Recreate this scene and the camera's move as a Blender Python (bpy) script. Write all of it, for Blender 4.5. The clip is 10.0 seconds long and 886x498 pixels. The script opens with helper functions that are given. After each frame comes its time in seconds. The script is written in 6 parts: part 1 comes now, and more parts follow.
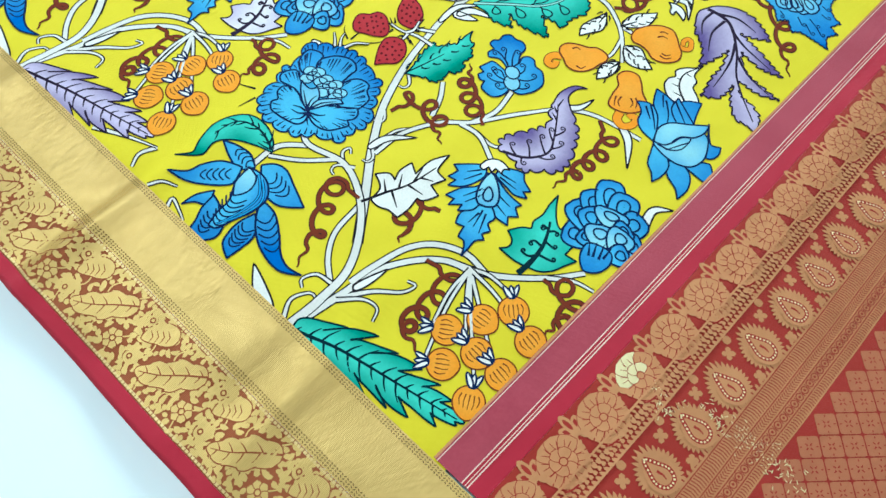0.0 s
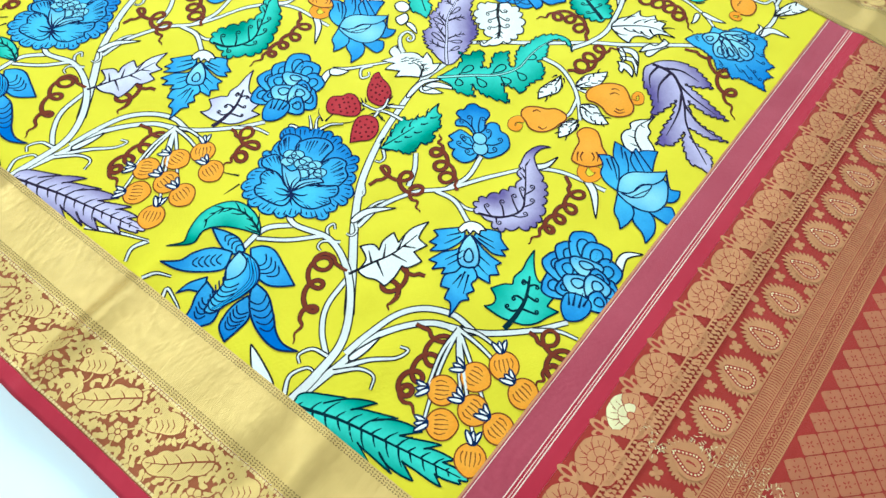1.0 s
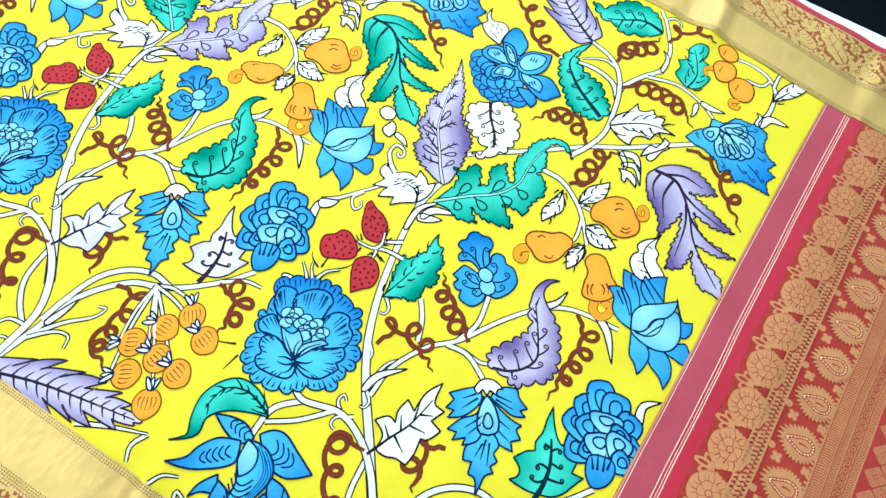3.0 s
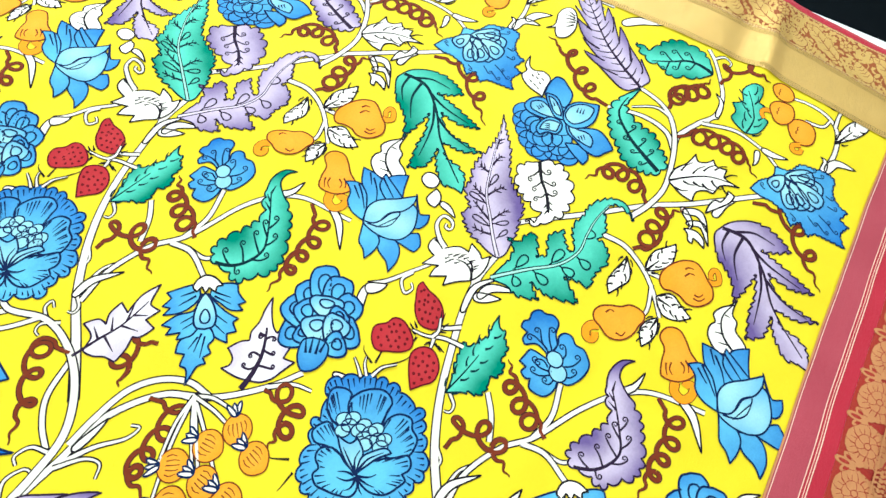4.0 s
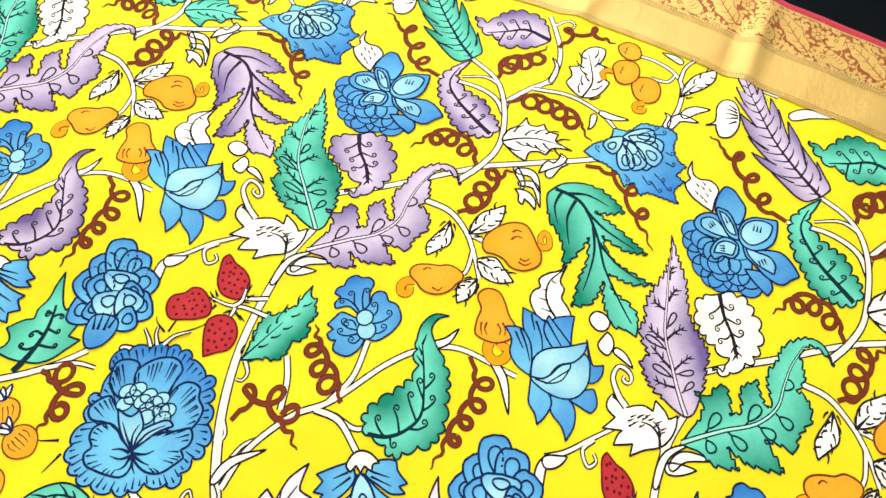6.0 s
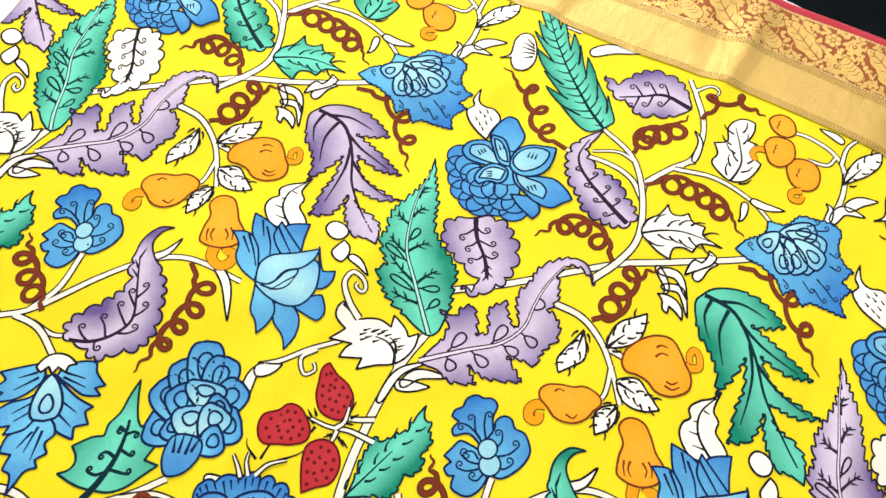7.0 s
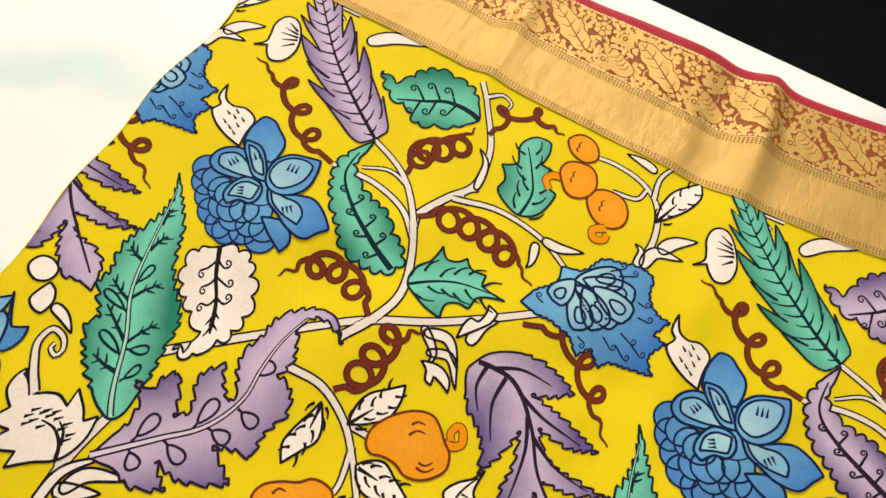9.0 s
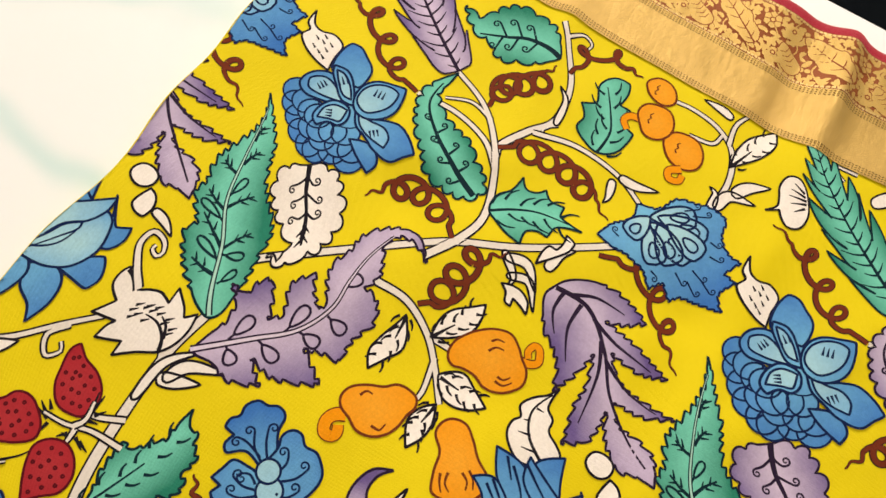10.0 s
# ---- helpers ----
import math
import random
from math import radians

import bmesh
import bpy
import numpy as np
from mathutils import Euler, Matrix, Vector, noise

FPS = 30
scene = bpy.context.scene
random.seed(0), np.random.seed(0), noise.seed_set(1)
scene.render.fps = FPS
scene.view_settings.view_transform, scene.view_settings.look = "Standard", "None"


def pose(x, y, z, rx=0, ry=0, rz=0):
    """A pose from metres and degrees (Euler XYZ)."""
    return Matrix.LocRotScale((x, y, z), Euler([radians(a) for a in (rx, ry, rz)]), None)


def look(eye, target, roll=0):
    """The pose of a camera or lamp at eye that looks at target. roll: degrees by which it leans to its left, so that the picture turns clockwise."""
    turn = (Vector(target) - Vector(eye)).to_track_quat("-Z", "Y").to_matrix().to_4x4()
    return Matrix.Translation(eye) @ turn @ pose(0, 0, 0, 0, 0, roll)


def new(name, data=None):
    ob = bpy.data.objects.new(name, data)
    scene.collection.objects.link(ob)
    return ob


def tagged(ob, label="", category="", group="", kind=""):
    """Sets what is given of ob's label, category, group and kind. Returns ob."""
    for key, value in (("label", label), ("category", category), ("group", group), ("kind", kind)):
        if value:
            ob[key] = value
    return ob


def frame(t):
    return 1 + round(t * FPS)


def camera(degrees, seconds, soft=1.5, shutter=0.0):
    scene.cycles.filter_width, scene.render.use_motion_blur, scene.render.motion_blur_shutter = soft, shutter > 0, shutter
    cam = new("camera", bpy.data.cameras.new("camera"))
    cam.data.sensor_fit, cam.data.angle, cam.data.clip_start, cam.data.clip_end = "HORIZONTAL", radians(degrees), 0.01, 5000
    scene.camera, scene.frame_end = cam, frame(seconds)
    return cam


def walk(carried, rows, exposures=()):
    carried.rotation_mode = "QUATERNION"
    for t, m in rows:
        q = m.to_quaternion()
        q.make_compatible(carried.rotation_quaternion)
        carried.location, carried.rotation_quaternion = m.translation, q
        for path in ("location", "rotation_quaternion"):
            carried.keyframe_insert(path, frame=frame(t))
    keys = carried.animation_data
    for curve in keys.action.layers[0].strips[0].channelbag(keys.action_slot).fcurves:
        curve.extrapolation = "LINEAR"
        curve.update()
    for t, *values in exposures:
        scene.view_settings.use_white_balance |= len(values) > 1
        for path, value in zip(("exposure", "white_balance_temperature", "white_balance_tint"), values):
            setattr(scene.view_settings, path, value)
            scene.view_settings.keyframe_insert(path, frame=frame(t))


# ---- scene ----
cam = camera(73.3, 10.0)
PATH = [
    (0, (-0.041, -0.198, 0.55), (0.607, 0.283, -1.28), 5.7),
    (0.5, (-0.025, -0.215, 0.571), (0.709, 0.273, -1.225), 5.1),
    (1, (-0.042, -0.194, 0.586), (0.752, 0.332, -1.172), 3.0),
    (1.5, (-0.007, -0.149, 0.605), (0.693, 0.284, -1.218), 3.5),
    (2, (0.04, -0.113, 0.651), (0.64, 0.142, -1.24), 11.8),
    (2.5, (0.075, -0.061, 0.661), (0.708, 0.275, -1.206), 7.2),
    (3, (0.121, -0.01, 0.663), (0.837, 0.291, -1.18), 9.1),
    (3.2, (0.142, 0.016, 0.659), (0.857, 0.311, -1.186), 8.2),
    (4.3, (0.181, 0.146, 0.632), (0.931, 0.398, -1.204), 9.9),
    (4.5, (0.185, 0.165, 0.636), (0.932, 0.409, -1.203), 10.7),
    (5, (0.189, 0.208, 0.64), (0.95, 0.503, -1.187), 8.0),
    (5.2, (0.193, 0.228, 0.639), (0.968, 0.538, -1.179), 7.1),
    (6.3, (0.304, 0.422, 0.587), (0.967, 0.67, -1.284), 7.1),
    (6.5, (0.321, 0.459, 0.573), (0.964, 0.717, -1.303), 6.7),
    (7, (0.344, 0.538, 0.555), (0.995, 0.786, -1.32), 9.7),
    (7.5, (0.372, 0.624, 0.536), (1.028, 0.896, -1.334), 6.9),
    (8, (0.405, 0.703, 0.516), (1.078, 0.926, -1.354), 10.0),
    (8.5, (0.453, 0.775, 0.494), (1.162, 0.964, -1.366), 12.6),
    (9, (0.49, 0.829, 0.467), (1.225, 0.994, -1.385), 15.7),
    (9.5, (0.484, 0.848, 0.461), (1.197, 1.032, -1.399), 14.7),
    (10, (0.425, 0.857, 0.462), (1.071, 1.021, -1.423), 17.3),
]
walk(cam, [(t, look(eye, target, roll)) for t, eye, target, roll in PATH],
     [(0, 0.09, 5450, -9), (0.5, 0.26, 5500, -9), (1.0, 0.25, 5400, -10), (1.5, 0.24, 5400, -10), (2.0, 0.38, 5350, -9), (2.5, 0.42, 5300, -8), (3.2, 0.44, 5600, -6), (4.5, 0.46, 6900, 3), (6.5, 0.26, 7600, 8), (7.5, 0.06, 7300, 9), (8, -0.12, 7400, 10), (8.5, -0.42, 8500, 16), (9, -0.5, 8800, 18), (10, -0.5, 8900, 19)])

# ---- world and lights ----
world = bpy.data.worlds.new("room_air")
scene.world = world
world.use_nodes = True
world.node_tree.nodes["Background"].inputs[0].default_value = (0.95, 0.98, 1.0, 1)
world.node_tree.nodes["Background"].inputs[1].default_value = 0.36
scene.view_settings.exposure = 0.0


def area_lamp(name, eye, target, size_x, size_y, watts, colour):
    data = bpy.data.lights.new(name, "AREA")
    data.shape, data.size, data.size_y, data.energy, data.color = "RECTANGLE", size_x, size_y, watts, colour
    ob = new(name, data)
    ob.matrix_world = look(eye, target)
    return ob


area_lamp("ceiling_lamp", (0.1, 0.3, 2.3), (0.2, 0.3, 0.0), 1.3, 0.4, 26.0, (1.0, 0.97, 0.92))
area_lamp("window_light", (2.4, 1.8, 1.45), (0.4, 0.4, 0.0), 1.0, 1.0, 84.0, (0.94, 0.98, 1.0))

# ---- cloth lie: heights of the saree over its mean level, in metres ----
PER = 0.4435        # one printed panel along the length
WIDE = 0.856        # printed body between the two borders
SLANT = 0.07        # the end-piece runs slightly askew
TABLE_Z = -0.016


def bump(x, y, cx, cy, sx, sy, turn=0.0):
    c, s = math.cos(turn), math.sin(turn)
    u, v = (x - cx) * c + (y - cy) * s, (y - cy) * c - (x - cx) * s
    return np.exp(-(u / sx) ** 2 - (v / sy) ** 2)


def lie(x, y):
    x, y = np.asarray(x, float), np.asarray(y, float)
    z = 0.0016 * np.sin(9 * x + 4 * y + 0.5) + 0.0014 * np.sin(13 * y - 6 * x) + 0.0010 * np.sin(27 * x - 11 * y + 1.0)
    z += 0.013 * bump(x, y, 0.40, 0.79, 0.10, 0.07, 0.35) + 0.006 * bump(x, y, 0.60, 0.86, 0.04, 0.16, 0.7)
    z -= 0.006 * bump(x, y, 0.17, 0.37, 0.12, 0.10)
    z += 0.006 * bump(x, y, 0.0, 0.0, 0.08, 0.05)
    # soft diagonal drags
    z += 0.0035 * bump(x, y, 0.62, 0.60, 0.20, 0.018, -0.5) + 0.003 * bump(x, y, 0.66, 0.93, 0.018, 0.10, 0.5)
    z += 0.0030 * bump(x, y, 0.30, 0.62, 0.16, 0.015, 0.5) - 0.002 * bump(x, y, 0.52, 0.72, 0.02, 0.12, 0.2)
    # pressed fold lines, plain on the stiff borders and faint on the body
    for c, a in ((-0.045, 0.0035), (0.205, 0.0045), (0.435, 0.003), (0.665, 0.007), (0.905, 0.004), (-0.30, 0.002)):
        near = 0.40 + 0.2 * np.sin(11 * x + 40 * c) + 1.9 * np.exp(-((x + 0.06) / 0.07) ** 2) + 1.4 * np.exp(-((x - WIDE - 0.08) / 0.08) ** 2)
        z += a * near * (np.exp(-((y - c - 0.012 * np.sin(6 * x + 9 * c)) / 0.015) ** 2) - 0.5 * np.exp(-((y - c - 0.030) / 0.018) ** 2))
    z -= 0.005 * bump(x, y, 0.60, 0.945, 0.03, 0.022, 0.6) + 0.005 * bump(x, y, 0.64, 0.695, 0.022, 0.03, 0.3)
    z += 0.0008 * np.sin(70 * (0.8 * x + 0.6 * y) + 3 * np.sin(9 * y)) * np.sin(23 * (0.6 * x - 0.8 * y))
    edge = np.exp(-((x + 0.16) / 0.03) ** 2) + np.exp(-((x - 1.005) / 0.03) ** 2)
    z += 0.003 * edge * np.sin(26 * y + 1.2)
    return z


def drag(p):
    """The far border was laid bowed outward; this carries the cloth with it."""
    p = np.asarray(p, float)
    x, y = p[..., 0], p[..., 1]
    q = p.copy()
    q[..., 0] = x + 0.030 * np.exp(-((y - 0.16) / 0.35) ** 4) * np.clip(x / 0.78, 0, 1.25) ** 1.6
    return q


def cloth_end(x):
    """Where the cloth is turned under at its far end."""
    return 1.166 + 0.004 * np.sin(21 * x + 0.6) + 0.003 * np.sin(47 * x)


# ---- materials ----
def shader(name):
    m = bpy.data.materials.new(name)
    m.use_nodes = True
    nt = m.node_tree
    return m, nt, nt.nodes["Principled BSDF"]


def link(nt, a, b):
    nt.links.new(a, b)


def noise_node(nt, scale, detail=3.0, rough=0.6):
    n = nt.nodes.new("ShaderNodeTexNoise")
    n.inputs["Scale"].default_value, n.inputs["Detail"].default_value, n.inputs["Roughness"].default_value = scale, detail, rough
    link(nt, position(nt), n.inputs["Vector"])
    return n


def position(nt):
    for n in nt.nodes:
        if n.bl_idname == "ShaderNodeNewGeometry":
            return n.outputs["Position"]
    return nt.nodes.new("ShaderNodeNewGeometry").outputs["Position"]


def mix_colour(nt, fac, a, b, blend="MIX"):
    n = nt.nodes.new("ShaderNodeMix")
    n.data_type, n.blend_type = "RGBA", blend
    for slot, v in ((0, fac), (6, a), (7, b)):
        if isinstance(v, (float, int)):
            n.inputs[slot].default_value = v
        elif isinstance(v, tuple):
            n.inputs[slot].default_value = (*v[:3], 1)
        else:
            link(nt, v, n.inputs[slot])
    return n.outputs[2]


def maths(nt, op, a, b=0.0, c=0.0):
    n = nt.nodes.new("ShaderNodeMath")
    n.operation = op
    for i, v in enumerate((a, b, c)):
        if isinstance(v, (float, int)):
            n.inputs[i].default_value = v
        else:
            link(nt, v, n.inputs[i])
    return n.outputs[0]


def weave_height(nt, per_metre, turn=0.0):
    """Warp and weft: the product of two fine waves."""
    sep = nt.nodes.new("ShaderNodeSeparateXYZ")
    link(nt, position(nt), sep.inputs[0])
    a = maths(nt, "SINE", maths(nt, "MULTIPLY", sep.outputs[0], per_metre))
    b = maths(nt, "SINE", maths(nt, "MULTIPLY", sep.outputs[1], per_metre * 0.83))
    return maths(nt, "MULTIPLY", a, b), a, b


def cloth_bump(nt, bsdf, weave=5600.0, strength=0.38, slub=0.25):
    w, a, b = weave_height(nt, weave)
    n = noise_node(nt, 38.0, 4.0)
    broad = noise_node(nt, 6.5, 3.0, 0.5)
    h = maths(nt, "ADD", maths(nt, "MULTIPLY", w, 0.15), maths(nt, "MULTIPLY", n.outputs["Fac"], slub * 2.2))
    h = maths(nt, "ADD", h, maths(nt, "MULTIPLY", broad.outputs["Fac"], 8.0))
    crease = nt.nodes.new("ShaderNodeMapping")
    crease.inputs["Scale"].default_value = (5.0, 17.0, 5.0)
    crease.inputs["Rotation"].default_value = (0.0, 0.0, 0.35)
    link(nt, position(nt), crease.inputs["Vector"])
    folds = noise_node(nt, 1.0, 2.0, 0.4)
    link(nt, crease.outputs[0], folds.inputs["Vector"])
    h = maths(nt, "ADD", h, maths(nt, "MULTIPLY", folds.outputs["Fac"], 5.5))
    bp = nt.nodes.new("ShaderNodeBump")
    bp.inputs["Strength"].default_value, bp.inputs["Distance"].default_value = strength, 0.0035
    link(nt, h, bp.inputs["Height"])
    link(nt, bp.outputs[0], bsdf.inputs["Normal"])


def print_colour(name, full, pale, rough=0.72):
    """Dye printed on the cloth: pale to full by the print's own wash (tone), with uneven take-up."""
    m, nt, bsdf = shader(name)
    tone = nt.nodes.new("ShaderNodeAttribute")
    tone.attribute_name = "tone"
    n1, n2 = noise_node(nt, 45.0, 3.0), noise_node(nt, 420.0, 2.0)
    f = maths(nt, "ADD", tone.outputs["Fac"], maths(nt, "MULTIPLY", maths(nt, "SUBTRACT", n1.outputs["Fac"], 0.5), 0.45))
    f = maths(nt, "MINIMUM", maths(nt, "MAXIMUM", f, 0.0), 1.0)
    c = mix_colour(nt, f, pale, full)
    c = mix_colour(nt, maths(nt, "MULTIPLY", n2.outputs["Fac"], 0.22), c, (1.0, 1.0, 1.0), "MULTIPLY")
    dark = nt.nodes.new("ShaderNodeHueSaturation")
    link(nt, c, dark.inputs["Color"])
    link(nt, maths(nt, "ADD", 0.86, maths(nt, "MULTIPLY", n2.outputs["Fac"], 0.26)), dark.inputs["Value"])
    link(nt, dark.outputs[0], bsdf.inputs["Base Color"])
    bsdf.inputs["Roughness"].default_value = rough
    bsdf.inputs["Specular IOR Level"].default_value = 0.09
    cloth_bump(nt, bsdf)
    return m


def plain_cloth(name, colour, second, rough=0.7, sheen=0.0, weave=2600.0, streak=0.0):
    m, nt, bsdf = shader(name)
    n1, n2 = noise_node(nt, 9.0, 4.0), noise_node(nt, 260.0, 3.0)
    f = maths(nt, "MULTIPLY", maths(nt, "ADD", n1.outputs["Fac"], maths(nt, "MULTIPLY", n2.outputs["Fac"], 0.6)), 0.62)
    link(nt, mix_colour(nt, f, colour, second), bsdf.inputs["Base Color"])
    bsdf.inputs["Roughness"].default_value = rough
    bsdf.inputs["Specular IOR Level"].default_value = 0.2
    bsdf.inputs["Sheen Weight"].default_value = sheen
    cloth_bump(nt, bsdf)
    return m


def zari(name, colour, second, metallic=0.55, rough=0.42, weave=5200.0, strength=0.42):
    """Metal-wrapped thread woven into silk: glossy, with thread-wise streaks."""
    m, nt, bsdf = shader(name)
    n1 = noise_node(nt, 22.0, 4.0)
    stretch = nt.nodes.new("ShaderNodeMapping")
    stretch.inputs["Scale"].default_value = (30.0, 900.0, 30.0)
    link(nt, position(nt), stretch.inputs["Vector"])
    n2 = noise_node(nt, 1.0, 2.0)
    link(nt, stretch.outputs[0], n2.inputs["Vector"])
    f = maths(nt, "ADD", maths(nt, "MULTIPLY", n1.outputs["Fac"], 0.8), maths(nt, "MULTIPLY", n2.outputs["Fac"], 0.25))
    link(nt, mix_colour(nt, f, colour, second), bsdf.inputs["Base Color"])
    bsdf.inputs["Metallic"].default_value = metallic
    link(nt, maths(nt, "ADD", rough - 0.1, maths(nt, "MULTIPLY", n2.outputs["Fac"], 0.25)), bsdf.inputs["Roughness"])
    w, a, b = weave_height(nt, weave)
    h = maths(nt, "ADD", maths(nt, "MULTIPLY", maths(nt, "ADD", w, a), 0.12), maths(nt, "MULTIPLY", n2.outputs["Fac"], 0.35))
    crinkle = nt.nodes.new("ShaderNodeMapping")
    crinkle.inputs["Scale"].default_value = (26.0, 62.0, 26.0)
    link(nt, position(nt), crinkle.inputs["Vector"])
    n3 = noise_node(nt, 1.0, 3.0)
    link(nt, crinkle.outputs[0], n3.inputs["Vector"])
    h = maths(nt, "ADD", h, maths(nt, "ADD", maths(nt, "MULTIPLY", n1.outputs["Fac"], 0.9), maths(nt, "MULTIPLY", n3.outputs["Fac"], 1.9)))
    bp = nt.nodes.new("ShaderNodeBump")
    bp.inputs["Strength"].default_value, bp.inputs["Distance"].default_value = strength, 0.003
    link(nt, h, bp.inputs["Height"])
    link(nt, bp.outputs[0], bsdf.inputs["Normal"])
    return m


MAT = {
    "yellow": plain_cloth("yellow_silk", (0.70, 0.56, 0.014), (0.80, 0.67, 0.028), 0.7),
    "ink": print_colour("black_ink", (0.012, 0.010, 0.016), (0.012, 0.010, 0.016)),
    "navy": print_colour("navy_ink", (0.004, 0.016, 0.075), (0.004, 0.016, 0.075)),
    "deepteal": print_colour("deep_teal_ink", (0.002, 0.022, 0.034), (0.002, 0.022, 0.034)),
    "plum": print_colour("plum_ink", (0.022, 0.012, 0.036), (0.022, 0.012, 0.036)),
    "rust": print_colour("rust_ink", (0.16, 0.035, 0.012), (0.16, 0.035, 0.012)),
    "white": print_colour("undyed_white", (0.74, 0.71, 0.68), (0.86, 0.84, 0.82)),
    "blue": print_colour("blue_dye", (0.010, 0.13, 0.50), (0.13, 0.48, 0.77)),
    "paleblue": print_colour("pale_blue_dye", (0.05, 0.32, 0.68), (0.33, 0.64, 0.76)),
    "teal": print_colour("teal_dye", (0.0, 0.20, 0.14), (0.12, 0.60, 0.49)),
    "purple": print_colour("lilac_dye", (0.13, 0.09, 0.28), (0.59, 0.51, 0.71)),
    "lilac": print_colour("pale_lilac_dye", (0.45, 0.37, 0.62), (0.78, 0.74, 0.82)),
    "orange": print_colour("orange_dye", (0.85, 0.30, 0.015), (0.88, 0.40, 0.05)),
    "red": print_colour("crimson_dye", (0.38, 0.018, 0.030), (0.46, 0.04, 0.05)),
    "maroon": print_colour("dark_crimson_ink", (0.10, 0.006, 0.012), (0.10, 0.006, 0.012)),
    "brown": print_colour("brown_dye", (0.17, 0.030, 0.013), (0.24, 0.05, 0.025)),
    "tealrib": print_colour("pale_teal_dye", (0.35, 0.66, 0.60), (0.45, 0.74, 0.68)),
    "purplerib": print_colour("pale_lilac_rib", (0.66, 0.60, 0.76), (0.74, 0.68, 0.80)),
    "whiterib": print_colour("undyed_rib", (0.78, 0.75, 0.72), (0.84, 0.82, 0.80)),
    "lilacrib": print_colour("lilac_rib", (0.7, 0.66, 0.8), (0.8, 0.76, 0.84)),
    "gold": zari("gold_zari", (0.56, 0.36, 0.10), (0.75, 0.51, 0.175), 0.45, 0.38, strength=0.46),
    "goldline": zari("gold_thread", (0.62, 0.42, 0.15), (0.80, 0.60, 0.28), 0.6, 0.38),
    "rustsilk": zari("rust_silk_ground", (0.26, 0.055, 0.012), (0.38, 0.10, 0.025), 0.2, 0.55),
    "goldink": print_colour("stitch_shadow_thread", (0.20, 0.12, 0.04), (0.20, 0.12, 0.04)),
    "palethread": zari("pale_rose_thread", (0.80, 0.55, 0.46), (0.9, 0.68, 0.58), 0.2, 0.5),
    "crimson": plain_cloth("crimson_silk", (0.37, 0.010, 0.032), (0.47, 0.020, 0.048), 0.55, 0.1),
    "pink": plain_cloth("faded_crimson_silk", (0.30, 0.022, 0.050), (0.48, 0.085, 0.12), 0.55, 0.1),
    "palluground": plain_cloth("brick_red_silk", (0.29, 0.017, 0.013), (0.38, 0.032, 0.020), 0.55, 0.1),
    "copper": zari("copper_zari", (0.50, 0.20, 0.080), (0.64, 0.30, 0.125), 0.35, 0.46),
    "coppermid": zari("copper_zari_dull", (0.42, 0.125, 0.056), (0.52, 0.18, 0.080), 0.25, 0.55),
    # pale beads of the drops; also painted light on one flower and a crease
    "silver": zari("pale_gold_and_lit_zari", (0.78, 0.64, 0.32), (0.90, 0.78, 0.45), 0.45, 0.35),
}


def table_material():
    m, nt, bsdf = shader("white_marble_laminate")
    n1 = noise_node(nt, 3.0, 5.0)
    wave = nt.nodes.new("ShaderNodeTexWave")
    wave.inputs["Scale"].default_value, wave.inputs["Distortion"].default_value = 1.6, 9.0
    wave.inputs["Detail"].default_value, wave.inputs["Detail Scale"].default_value = 3.0, 1.4
    link(nt, position(nt), wave.inputs["Vector"])
    vein = maths(nt, "POWER", wave.outputs["Fac"], 9.0)
    f = maths(nt, "MULTIPLY", maths(nt, "MULTIPLY", vein, n1.outputs["Fac"]), 1.0)
    link(nt, mix_colour(nt, f, (0.84, 0.92, 0.98), (0.42, 0.74, 0.78)), bsdf.inputs["Base Color"])
    bsdf.inputs["Roughness"].default_value = 0.35
    return m


def rough_paint(name, a, b, rough=0.8, scale=14.0):
    m, nt, bsdf = shader(name)
    link(nt, mix_colour(nt, noise_node(nt, scale, 5.0).outputs["Fac"], a, b), bsdf.inputs["Base Color"])
    bsdf.inputs["Roughness"].default_value = rough
    return m


# ---- mesh helpers ----
def part(name, bm, material, parent, label=""):
    me = bpy.data.meshes.new(name)
    bm.to_mesh(me)
    bm.free()
    me.materials.append(material)
    ob = new(name, me)
    ob.parent = parent
    if label:
        ob["label"] = label
    return ob


def box(bm, lo, hi, bevel=0.0):
    c = [(a + b) / 2 for a, b in zip(lo, hi)]
    made = bmesh.ops.create_cube(bm, size=1.0, matrix=Matrix.LocRotScale(c, None, [b - a for a, b in zip(lo, hi)]))
    if bevel:
        edges = list({e for v in made["verts"] for e in v.link_edges})
        bmesh.ops.bevel(bm, geom=edges, offset=bevel, segments=3, affect="EDGES")


# ---- the room, the table ----
bm = bmesh.new()
box(bm, (-0.9, -1.8, TABLE_Z - 0.035), (1.062, 2.2, TABLE_Z), 0.006)
table = tagged(new("table"), "white marble-patterned table top on plain legs", "table")
part("table_top", bm, table_material(), table)
for lx in (-0.82, 0.98):
    for ly in (-1.7, 2.1):
        bm = bmesh.new()
        box(bm, (lx - 0.03, ly - 0.03, -0.76), (lx + 0.03, ly + 0.03, TABLE_Z - 0.036), 0.004)
        part("leg", bm, rough_paint("grey_metal", (0.3, 0.3, 0.31), (0.36, 0.36, 0.37), 0.45), table)
FLOOR_MAT = rough_paint("dark_floor_covering", (0.0015, 0.003, 0.005), (0.005, 0.008, 0.011), 0.9, 5.0)
FLOOR_MAT.node_tree.nodes["Principled BSDF"].inputs["Specular IOR Level"].default_value = 0.05
WALL_MAT = rough_paint("white_wall_paint", (0.74, 0.74, 0.73), (0.80, 0.80, 0.79), 0.9, 4.0)
